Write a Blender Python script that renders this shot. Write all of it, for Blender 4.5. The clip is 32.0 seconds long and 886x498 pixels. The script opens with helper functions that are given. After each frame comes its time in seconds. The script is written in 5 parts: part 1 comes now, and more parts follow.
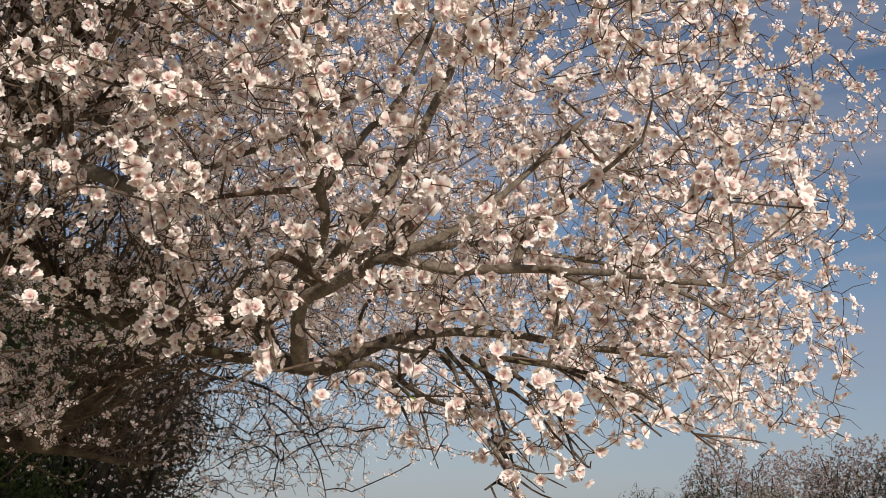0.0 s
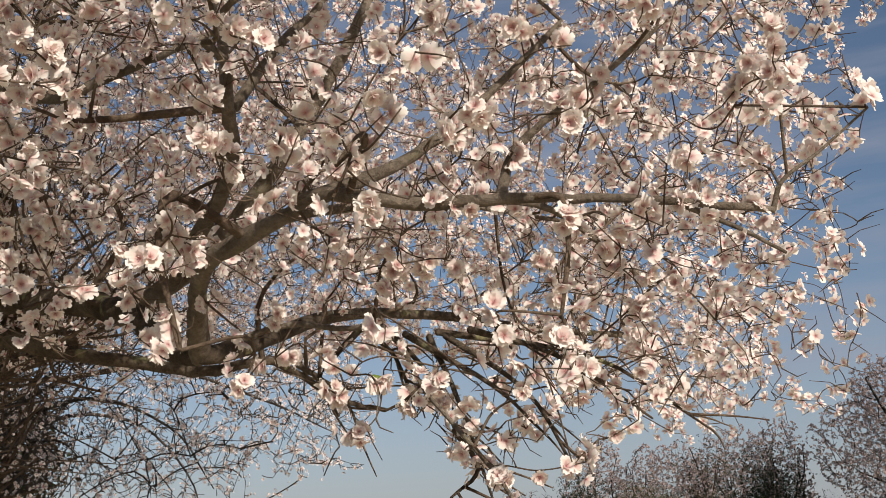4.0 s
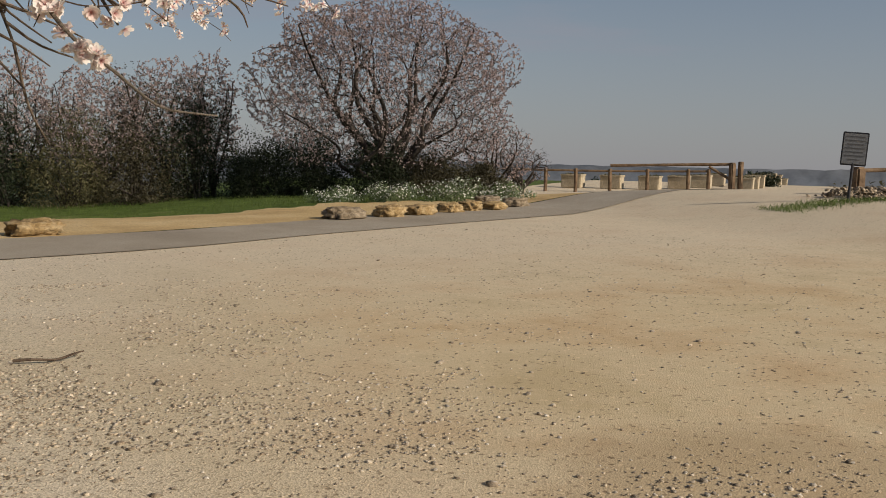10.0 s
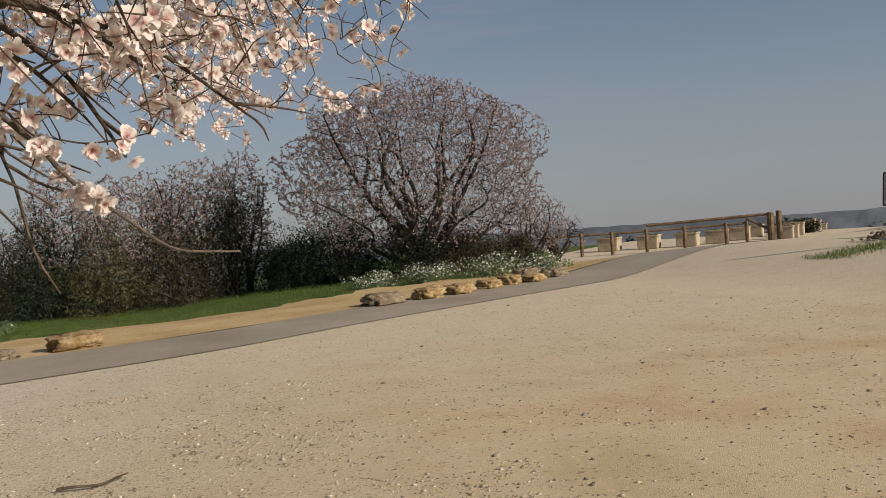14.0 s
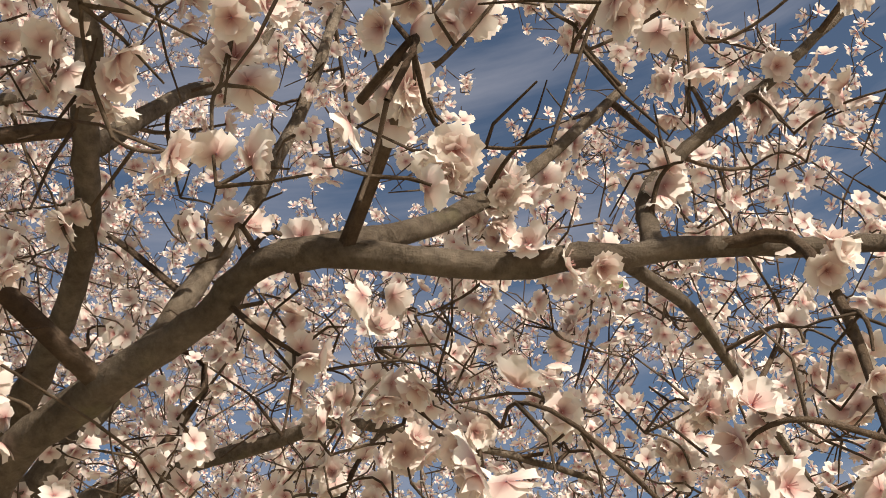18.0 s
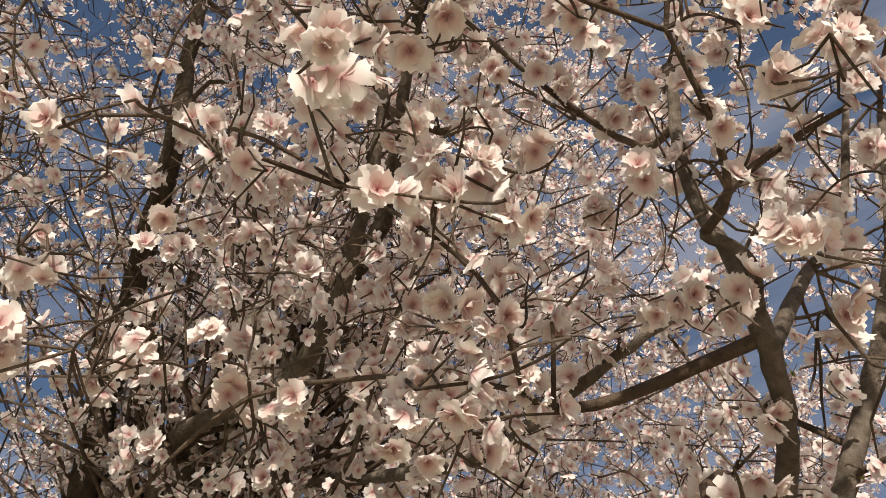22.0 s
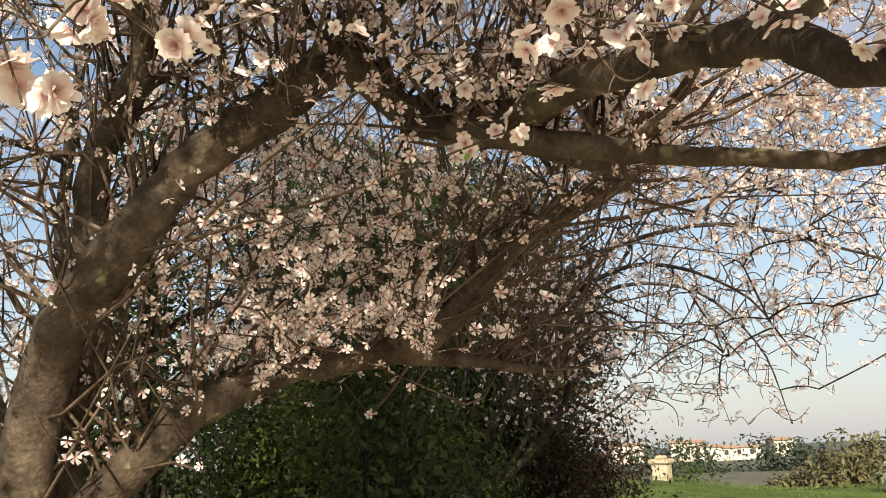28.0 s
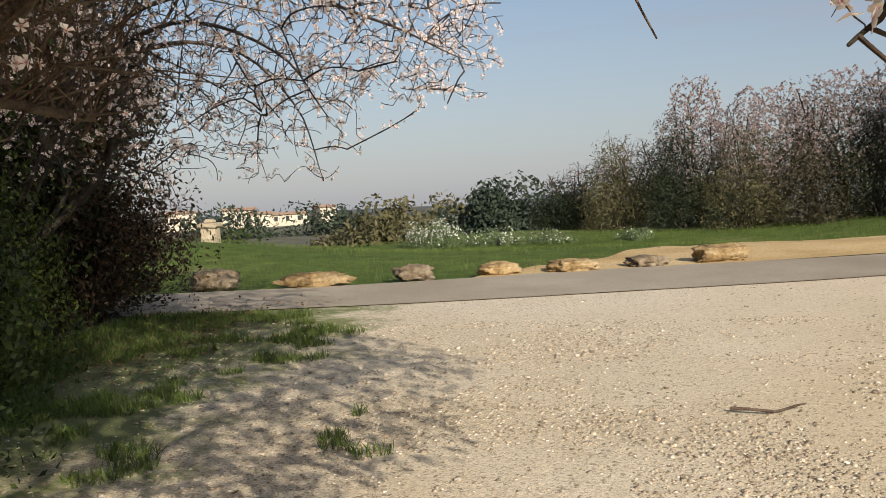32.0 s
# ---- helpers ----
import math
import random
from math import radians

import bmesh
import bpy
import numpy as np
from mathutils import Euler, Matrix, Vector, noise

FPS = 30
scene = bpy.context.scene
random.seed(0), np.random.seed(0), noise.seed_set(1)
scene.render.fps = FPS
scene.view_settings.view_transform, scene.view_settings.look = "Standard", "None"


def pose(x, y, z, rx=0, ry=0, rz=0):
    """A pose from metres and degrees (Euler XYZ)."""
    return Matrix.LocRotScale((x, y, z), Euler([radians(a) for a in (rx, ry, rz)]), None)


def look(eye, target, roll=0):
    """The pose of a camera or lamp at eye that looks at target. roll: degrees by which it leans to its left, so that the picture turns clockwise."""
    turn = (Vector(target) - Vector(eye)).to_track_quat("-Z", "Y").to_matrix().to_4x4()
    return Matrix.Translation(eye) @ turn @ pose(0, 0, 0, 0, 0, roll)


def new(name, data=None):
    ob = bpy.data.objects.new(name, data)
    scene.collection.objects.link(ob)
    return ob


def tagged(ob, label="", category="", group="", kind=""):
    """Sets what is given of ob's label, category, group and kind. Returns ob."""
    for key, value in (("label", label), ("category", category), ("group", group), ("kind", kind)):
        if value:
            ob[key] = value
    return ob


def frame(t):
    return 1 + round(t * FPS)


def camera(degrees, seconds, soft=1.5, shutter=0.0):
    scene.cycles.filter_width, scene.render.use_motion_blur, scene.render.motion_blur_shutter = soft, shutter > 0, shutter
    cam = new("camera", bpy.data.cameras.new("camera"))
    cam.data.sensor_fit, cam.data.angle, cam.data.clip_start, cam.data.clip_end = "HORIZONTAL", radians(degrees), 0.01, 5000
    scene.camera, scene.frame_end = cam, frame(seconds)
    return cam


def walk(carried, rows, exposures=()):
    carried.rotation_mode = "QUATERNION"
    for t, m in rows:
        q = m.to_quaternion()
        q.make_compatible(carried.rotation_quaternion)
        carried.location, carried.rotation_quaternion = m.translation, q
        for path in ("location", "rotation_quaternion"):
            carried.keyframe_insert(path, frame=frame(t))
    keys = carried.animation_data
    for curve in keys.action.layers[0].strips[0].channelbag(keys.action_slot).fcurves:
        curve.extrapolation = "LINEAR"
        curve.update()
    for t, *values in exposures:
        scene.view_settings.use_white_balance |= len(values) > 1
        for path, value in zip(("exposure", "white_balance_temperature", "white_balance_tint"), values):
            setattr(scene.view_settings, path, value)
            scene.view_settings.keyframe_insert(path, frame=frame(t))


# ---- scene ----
from mathutils import kdtree

cam = camera(48.4, 32.0, soft=0.65)
PATH = [
    (0, pose(0.566, -0.511, 1.595, 104.60, -1.48, 11.76)),
    (0.5, pose(0.525, -0.402, 1.606, 105.86, -1.26, 12.73)),
    (1, pose(0.407, -0.339, 1.609, 107.82, -0.52, 11.99)),
    (1.5, pose(0.328, -0.307, 1.614, 109.54, -0.10, 11.99)),
    (2, pose(0.335, -0.283, 1.570, 111.69, 0.28, 15.01)),
    (2.5, pose(0.310, -0.224, 1.579, 112.21, 0.33, 15.22)),
    (3, pose(0.245, -0.089, 1.583, 110.09, 2.10, 9.63)),
    (3.5, pose(0.307, 0.037, 1.601, 107.49, 2.69, 6.14)),
    (5.5, pose(0.011, 0.082, 1.561, 99.42, 0.74, -1.06)),
    (6, pose(0.005, 0.090, 1.549, 97.22, -0.02, -4.48)),
    (6.5, pose(-0.017, 0.084, 1.528, 94.62, 0.36, -7.57)),
    (7, pose(-0.028, 0.074, 1.508, 91.95, 0.64, -10.02)),
    (7.5, pose(-0.032, 0.060, 1.495, 89.55, 0.72, -12.58)),
    (8, pose(-0.034, 0.062, 1.483, 87.69, 0.64, -15.51)),
    (8.5, pose(-0.021, 0.061, 1.468, 86.29, 0.19, -18.58)),
    (9, pose(0.000, 0.050, 1.481, 85.17, -0.29, -21.60)),
    (9.5, pose(0.025, 0.126, 1.451, 84.48, -0.72, -24.53)),
    (10, pose(0.029, 0.093, 1.447, 83.92, -1.06, -27.73)),
    (10.5, pose(0.048, 0.182, 1.445, 83.48, -0.98, -30.80)),
    (11, pose(0.041, 0.132, 1.463, 83.12, -0.50, -32.77)),
    (11.5, pose(0.071, 0.106, 1.467, 82.82, 0.13, -33.81)),
    (12, pose(0.157, 0.087, 1.481, 82.56, 0.81, -33.74)),
    (12.5, pose(0.147, 0.077, 1.487, 82.57, 1.51, -33.23)),
    (13, pose(0.173, 0.200, 1.510, 84.77, 2.02, -32.00)),
    (13.5, pose(0.108, 0.243, 1.515, 86.66, 2.74, -30.18)),
    (15.5, pose(0.112, 0.722, 1.587, 97.06, 8.46, -10.26)),
    (16, pose(0.095, 0.830, 1.623, 102.30, 9.52, -8.50)),
    (16.5, pose(0.083, 0.867, 1.572, 109.54, 9.03, -4.59)),
    (17, pose(0.076, 0.943, 1.600, 116.01, 8.44, -2.50)),
    (17.5, pose(0.027, 0.958, 1.569, 121.53, 7.91, -3.07)),
    (18, pose(-0.047, 1.046, 1.652, 126.93, 8.20, -3.99)),
    (18.5, pose(-0.017, 1.041, 1.649, 130.45, 6.85, -1.92)),
    (19, pose(0.014, 1.051, 1.657, 132.09, 6.39, 3.54)),
    (19.5, pose(-0.014, 0.989, 1.628, 133.40, 6.65, 9.49)),
    (20, pose(-0.059, 0.926, 1.633, 134.49, 6.47, 15.05)),
    (20.5, pose(-0.099, 0.889, 1.638, 136.07, 5.59, 19.46)),
    (21, pose(-0.120, 0.876, 1.633, 137.50, 3.90, 23.68)),
    (21.5, pose(-0.129, 0.858, 1.637, 137.60, 2.57, 27.38)),
    (22, pose(-0.160, 0.847, 1.622, 137.50, 1.74, 30.55)),
    (22.5, pose(-0.181, 0.840, 1.596, 136.06, 1.18, 34.61)),
    (23, pose(-0.212, 0.831, 1.566, 134.06, 1.50, 38.87)),
    (23.5, pose(-0.233, 0.805, 1.571, 131.54, 2.58, 41.56)),
    (24, pose(-0.248, 0.832, 1.548, 130.64, 2.92, 42.79)),
    (24.5, pose(-0.265, 0.881, 1.522, 128.69, 3.08, 43.31)),
    (25, pose(-0.303, 0.936, 1.461, 125.20, 3.36, 42.86)),
    (25.5, pose(-0.312, 0.995, 1.426, 120.45, 3.85, 42.39)),
    (26, pose(-0.485, 1.157, 1.540, 115.81, 4.31, 41.59)),
    (26.5, pose(-0.482, 1.136, 1.502, 112.07, 4.99, 39.76)),
    (28.5, pose(-0.349, 1.104, 1.623, 96.84, 1.94, 33.08)),
    (29, pose(-0.346, 1.109, 1.610, 94.86, 1.50, 31.74)),
    (29.5, pose(-0.346, 1.113, 1.599, 93.27, 0.85, 30.33)),
    (30, pose(-0.338, 1.108, 1.589, 91.51, 1.17, 28.10)),
    (30.5, pose(-0.327, 1.093, 1.577, 89.17, 2.49, 24.88)),
    (31, pose(-0.281, 1.021, 1.552, 87.14, 3.35, 20.57)),
    (31.5, pose(-0.226, 0.919, 1.517, 86.08, 3.06, 15.44)),
    (32, pose(-0.202, 0.905, 1.506, 85.36, 2.48, 9.17)),
]
walk(cam, PATH, exposures=[(0, -0.06, 6400, 12), (4.0, -0.04, 6550, 12), (6.0, -0.05, 6700, 12), (9.0, -0.25, 6800, 12), (12.0, -0.32, 6950, 12), (13.5, -0.28, 6900, 12), (16.0, -0.15, 6400, 12), (17.0, 0.02, 7100, 12), (18.0, 0.2, 6950, 12), (19.5, 0.2, 6750, 12), (21.5, 0.14, 6600, 12), (24.0, 0.25, 6750, 12), (25.5, 0.5, 7050, 11), (26.5, 0.68, 7350, 10), (28.5, 0.85, 7100, 10), (30.0, 0.78, 7000, 10), (32.0, 0.28, 6700, 11)])

# ---- light ----
SUN_YAW, SUN_UP = -146.0, 26.5
to_sun = Vector((-math.sin(radians(SUN_YAW)) * math.cos(radians(SUN_UP)), math.cos(radians(SUN_YAW)) * math.cos(radians(SUN_UP)), math.sin(radians(SUN_UP))))
world = bpy.data.worlds.new("world")
scene.world = world
world.use_nodes = True
wn = world.node_tree.nodes
sky = wn.new("ShaderNodeTexSky")
sky.sky_type = "NISHITA"
sky.sun_disc = False
sky.sun_elevation = radians(SUN_UP)
sky.sun_rotation = radians(-SUN_YAW)
sky.air_density, sky.dust_density, sky.ozone_density = 1.0, 0.9, 1.6
wn["Background"].inputs["Strength"].default_value = 0.088
wl = world.node_tree.links
# the hilltop sees a little below the level line
coord = wn.new("ShaderNodeTexCoord")
dip = wn.new("ShaderNodeVectorMath")
dip.operation = "ADD"
dip.inputs[1].default_value = (0, 0, 0.035)
wl.new(coord.outputs["Generated"], dip.inputs[0])
unit = wn.new("ShaderNodeVectorMath")
unit.operation = "NORMALIZE"
wl.new(dip.outputs[0], unit.inputs[0])
wl.new(unit.outputs[0], sky.inputs["Vector"])
# thin high cloud, and haze towards the skyline
squash = wn.new("ShaderNodeMapping")
squash.inputs["Rotation"].default_value = (0, 0.25, 0.5)
squash.inputs["Scale"].default_value = (0.9, 1.5, 8.0)
wl.new(coord.outputs["Generated"], squash.inputs["Vector"])
veil = wn.new("ShaderNodeTexNoise")
veil.inputs["Scale"].default_value = 2.2
veil.inputs["Detail"].default_value = 7
veil.inputs["Roughness"].default_value = 0.55
wl.new(squash.outputs[0], veil.inputs["Vector"])
thin = wn.new("ShaderNodeMapRange")
for k, v in ((1, 0.43), (2, 0.70), (3, 0.0), (4, 0.65)):
    thin.inputs[k].default_value = v
wl.new(veil.outputs["Fac"], thin.inputs[0])
high = wn.new("ShaderNodeSeparateXYZ")
wl.new(coord.outputs["Generated"], high.inputs[0])
haze = wn.new("ShaderNodeMapRange")
for k, v in ((1, -0.02), (2, 0.25), (3, 0.70), (4, 0.0)):
    haze.inputs[k].default_value = v
wl.new(high.outputs["Z"], haze.inputs[0])
most = wn.new("ShaderNodeMath")
most.operation = "MAXIMUM"
wl.new(thin.outputs[0], most.inputs[0])
wl.new(haze.outputs[0], most.inputs[1])
air = wn.new("ShaderNodeMix")
air.data_type = "RGBA"
air.inputs[7].default_value = (3.75, 3.95, 4.75, 1)
wl.new(most.outputs[0], air.inputs[0])
wl.new(sky.outputs[0], air.inputs[6])
wl.new(air.outputs[2], wn["Background"].inputs["Color"])
sun = new("sun", bpy.data.lights.new("sun", "SUN"))
sun.data.energy, sun.data.angle, sun.data.color = 4.9, radians(0.6), (1.0, 0.93, 0.82)
sun.matrix_world = look(to_sun * 50, (0, 0, 0))


# ---- materials ----
def mat(name, rough=0.8, spec=0.3):
    m = bpy.data.materials.new(name)
    m.use_nodes = True
    b = m.node_tree.nodes["Principled BSDF"]
    b.inputs["Roughness"].default_value = rough
    b.inputs["Specular IOR Level"].default_value = spec
    return m, m.node_tree.nodes, m.node_tree.links, b


def noise_node(n, l, scale, detail=6.0, rough=0.6, coords="Object"):
    c = n.new("ShaderNodeTexCoord")
    t = n.new("ShaderNodeTexNoise")
    t.inputs["Scale"].default_value = scale
    t.inputs["Detail"].default_value = detail
    t.inputs["Roughness"].default_value = rough
    l.new(c.outputs[coords], t.inputs["Vector"])
    return t.outputs["Fac"]


def ramp(n, l, fac, stops):
    r = n.new("ShaderNodeValToRGB")
    e = r.color_ramp.elements
    while len(e) < len(stops):
        e.new(0.5)
    for k, (p, c) in enumerate(stops):
        e[k].position = p
        e[k].color = (*c, 1)
    l.new(fac, r.inputs["Fac"])
    return r.outputs["Color"]


def mix(n, l, kind, fac, a, b):
    m = n.new("ShaderNodeMix")
    m.data_type, m.blend_type = "RGBA", kind
    for sock, v in ((0, fac), (6, a), (7, b)):
        if isinstance(v, (int, float)):
            m.inputs[sock].default_value = v
        elif isinstance(v, tuple):
            m.inputs[sock].default_value = (*v, 1)
        else:
            l.new(v, m.inputs[sock])
    return m.outputs[2]


def bump(n, l, b, height, strength=0.5, dist=0.02):
    k = n.new("ShaderNodeBump")
    k.inputs["Strength"].default_value = strength
    k.inputs["Distance"].default_value = dist
    l.new(height, k.inputs["Height"])
    l.new(k.outputs["Normal"], b.inputs["Normal"])


def grainy(name, c0, c1, c2, scale, rough=0.85, fine=None, bumps=0.5, dist=0.02, spec=0.25, vary=0.0, obj_random=False):
    """A surface of three tones at two scales, with relief."""
    m, n, l, b = mat(name, rough, spec)
    big = noise_node(n, l, scale, 4)
    small = noise_node(n, l, fine or scale * 9, 8, 0.7)
    col = ramp(n, l, big, [(0.32, c0), (0.5, c1), (0.68, c2)])
    shade = ramp(n, l, small, [(0.3, (0.62, 0.62, 0.62)), (0.7, (1.25, 1.25, 1.25))])
    col = mix(n, l, "MULTIPLY", 1.0, col, shade)
    if vary:
        if obj_random:
            info = n.new("ShaderNodeObjectInfo").outputs["Random"]
        else:
            info = n.new("ShaderNodeNewGeometry").outputs["Random Per Island"]
        lum = ramp(n, l, info, [(0, (1 - vary,) * 3), (1, (1 + vary,) * 3)])
        col = mix(n, l, "MULTIPLY", 1.0, col, lum)
    l.new(col, b.inputs["Base Color"])
    bump(n, l, b, small, bumps, dist)
    return m


def leafy(name, c0, c1, trans=0.35, scale=1.2, vary=0.35, rough=0.55):
    """Thin leaves, petals and blades that let light through."""
    m, n, l, b = mat(name, rough, 0.25)
    info = n.new("ShaderNodeNewGeometry").outputs["Random Per Island"]
    col = ramp(n, l, info, [(0.0, c0), (1.0, c1)])
    big = ramp(n, l, noise_node(n, l, scale, 3), [(0.3, (1 - vary,) * 3), (0.7, (1 + vary,) * 3)])
    col = mix(n, l, "MULTIPLY", 1.0, col, big)
    l.new(col, b.inputs["Base Color"])
    t = n.new("ShaderNodeBsdfTranslucent")
    l.new(col, t.inputs["Color"])
    mx = n.new("ShaderNodeMixShader")
    mx.inputs[0].default_value = trans
    l.new(b.outputs[0], mx.inputs[1])
    l.new(t.outputs[0], mx.inputs[2])
    l.new(mx.outputs[0], n["Material Output"].inputs["Surface"])
    return m


def petal_material(name, edge, heart, throat, trans=0.3):
    m, n, l, b = mat(name, 0.6, 0.2)
    at = n.new("ShaderNodeAttribute")
    at.attribute_name = "radial"
    col = ramp(n, l, at.outputs["Fac"], [(0.0, throat), (0.20, tuple(0.5 * (a + c) for a, c in zip(throat, heart))), (0.42, heart), (0.80, edge), (1.0, tuple(min(1, c * 1.06) for c in edge))])
    info = n.new("ShaderNodeNewGeometry").outputs["Random Per Island"]
    tint = ramp(n, l, info, [(0.0, (1.0, 0.93, 0.91)), (0.4, (1.0, 0.98, 0.96)), (1.0, (1.02, 1.02, 0.99))])
    col = mix(n, l, "MULTIPLY", 1.0, col, tint)
    l.new(col, b.inputs["Base Color"])
    t = n.new("ShaderNodeBsdfTranslucent")
    l.new(col, t.inputs["Color"])
    mx = n.new("ShaderNodeMixShader")
    mx.inputs[0].default_value = trans
    l.new(b.outputs[0], mx.inputs[1])
    l.new(t.outputs[0], mx.inputs[2])
    l.new(mx.outputs[0], n["Material Output"].inputs["Surface"])
    return m


def bark_material(name, c0, c1, c2, lichen=0.0):
    m, n, l, b = mat(name, 0.9, 0.15)
    tc = n.new("ShaderNodeTexCoord")
    big = noise_node(n, l, 7, 5)
    fine = noise_node(n, l, 70, 8, 0.75)
    col = ramp(n, l, big, [(0.3, c0), (0.5, c1), (0.7, c2)])
    col = mix(n, l, "MULTIPLY", 1.0, col, ramp(n, l, fine, [(0.3, (0.55,) * 3), (0.7, (1.3,) * 3)]))
    if lichen:
        spots = ramp(n, l, noise_node(n, l, 11, 3, 0.5), [(0.64, (0, 0, 0)), (0.70, (lichen,) * 3)])
        col = mix(n, l, "MIX", spots, col, (0.34, 0.33, 0.17))
    l.new(col, b.inputs["Base Color"])
    v = n.new("ShaderNodeTexVoronoi")
    v.inputs["Scale"].default_value = 60
    l.new(tc.outputs["Object"], v.inputs["Vector"])
    hh = mix(n, l, "ADD", 0.6, fine, v.outputs["Distance"])
    bump(n, l, b, hh, 0.9, 0.012)
    return m


PETAL = petal_material("almond_petal", (0.85, 0.81, 0.77), (0.79, 0.66, 0.625), (0.42, 0.14, 0.14))
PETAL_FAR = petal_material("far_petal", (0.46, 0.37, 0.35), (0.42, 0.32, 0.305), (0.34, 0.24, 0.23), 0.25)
BARK = bark_material("grey_almond_bark", (0.045, 0.034, 0.024), (0.095, 0.072, 0.051), (0.17, 0.138, 0.10), 0.6)
BARK_YOUNG = bark_material("smooth_tan_bark", (0.10, 0.078, 0.058), (0.18, 0.145, 0.11), (0.28, 0.235, 0.185), 0.2)
BARK_TWIG = bark_material("twig_bark", (0.085, 0.056, 0.039), (0.145, 0.103, 0.072), (0.24, 0.185, 0.135))
BARK_DARK = bark_material("dark_bark", (0.04, 0.032, 0.027), (0.07, 0.057, 0.048), (0.115, 0.097, 0.085))
LEAF_NEW = leafy("fresh_leaf", (0.16, 0.24, 0.05), (0.28, 0.36, 0.09))
# Darkened to carry the old crown's shade on the bushes.
LEAF_BUSH = leafy("dark_evergreen_leaf", (0.018, 0.032, 0.010), (0.06, 0.085, 0.022), 0.2)
# Lighter copy of LEAF_BUSH; the sunlit look is put into its colour.
LEAF_LAUREL = leafy("sunlit_glossy_laurel_leaf", (0.045, 0.07, 0.014), (0.20, 0.235, 0.055), 0.35, rough=0.3)
DRY = bark_material("dry_stems", (0.07, 0.047, 0.028), (0.12, 0.085, 0.052), (0.20, 0.15, 0.095))
# Darker than LEAF_BUSH: shade among the far bushes' leaves is in the colour.
LEAF_DARK = leafy("dark_shaded_laurel_leaf", (0.012, 0.019, 0.010), (0.04, 0.05, 0.022), 0.15)
LEAF_FALLEN = leafy("fallen_leaf", (0.14, 0.08, 0.045), (0.30, 0.19, 0.11), 0.15)
LEAF_RED = leafy("reddish_dry_leaf", (0.03, 0.02, 0.012), (0.085, 0.055, 0.03), 0.2)
LEAF_BROWN = leafy("dull_brown_leaf", (0.035, 0.032, 0.018), (0.095, 0.08, 0.042), 0.2)
LEAF_OLIVE = leafy("olive_leaf", (0.09, 0.085, 0.04), (0.17, 0.15, 0.07), 0.25)
LEAF_PINE = leafy("pine_needles", (0.03, 0.045, 0.03), (0.06, 0.08, 0.05), 0.15)
LEAF_HEDGE = leafy("grey_green_leaf", (0.10, 0.14, 0.06), (0.2, 0.25, 0.12), 0.25)
WHITE_FLOWER = leafy("white_flower", (0.7, 0.7, 0.62), (0.85, 0.85, 0.78), 0.3, vary=0.1)
GRASS = leafy("grass_blade", (0.075, 0.118, 0.024), (0.15, 0.195, 0.05), 0.3, 0.5)
ROCK = grainy("yellow_limestone", (0.19, 0.12, 0.05), (0.44, 0.30, 0.14), (0.56, 0.43, 0.25), 4.2, 0.9, 18, 1.0, 0.05, vary=0.12, obj_random=True)
ROCK_GREY = grainy("grey_limestone", (0.13, 0.095, 0.06), (0.28, 0.215, 0.14), (0.40, 0.325, 0.23), 4.2, 0.9, 18, 1.0, 0.05)
PEBBLE = grainy("pebbles", (0.22, 0.165, 0.105), (0.46, 0.37, 0.26), (0.68, 0.62, 0.52), 26, 0.9, 120, vary=0.4)
RUBBLE = grainy("tan_rubble", (0.20, 0.15, 0.10), (0.32, 0.25, 0.17), (0.44, 0.36, 0.26), 3, 0.9, vary=0.3)
ASPHALT = grainy("pale_worn_asphalt", (0.30, 0.25, 0.185), (0.36, 0.305, 0.23), (0.41, 0.355, 0.275), 0.5, 0.95, 60, 0.5, 0.006)
SAND = grainy("ochre_sand", (0.42, 0.285, 0.125), (0.55, 0.385, 0.18), (0.62, 0.465, 0.25), 0.5, 0.95, 25, 0.5, 0.02)
CONCRETE = grainy("beige_concrete", (0.40, 0.33, 0.22), (0.48, 0.40, 0.28), (0.55, 0.47, 0.34), 2, 0.9)
WOOD = grainy("weathered_wood", (0.11, 0.07, 0.04), (0.19, 0.125, 0.075), (0.28, 0.19, 0.12), 4, 0.85, 40)
METAL_DARK = grainy("dark_metal", (0.03, 0.03, 0.032), (0.045, 0.045, 0.05), (0.06, 0.06, 0.065), 3, 0.5)
SIGN_FACE = grainy("grey_sign_sheet", (0.20, 0.205, 0.21), (0.24, 0.245, 0.25), (0.28, 0.285, 0.29), 4, 0.5, bumps=0.05)
SIGN_PRINT = grainy("sign_print", (0.10, 0.10, 0.10), (0.12, 0.12, 0.12), (0.14, 0.14, 0.14), 8, 0.6, bumps=0.05)
PLASTER = grainy("cream_plaster", (0.55, 0.47, 0.36), (0.62, 0.54, 0.42), (0.7, 0.62, 0.5), 0.4, 0.9)
TILE_ROOF = grainy("terracotta_roof", (0.36, 0.22, 0.14), (0.44, 0.29, 0.19), (0.5, 0.35, 0.25), 0.5, 0.9)
GLASS_DARK = grainy("dark_window", (0.03, 0.035, 0.04), (0.05, 0.055, 0.06), (0.07, 0.07, 0.075), 2, 0.15, bumps=0.02, spec=0.5)
PAINT_CREAM = grainy("cream_vehicle_paint", (0.36, 0.33, 0.25), (0.42, 0.38, 0.29), (0.47, 0.43, 0.34), 1, 0.4, bumps=0.03, spec=0.5)
# Distance haze is put into the hills' blue-grey base colours.
HILL = grainy("haze_tinted_distant_woods", (0.10, 0.12, 0.145), (0.14, 0.155, 0.175), (0.19, 0.20, 0.205), 0.012, 1.0, 0.09, 0.1)
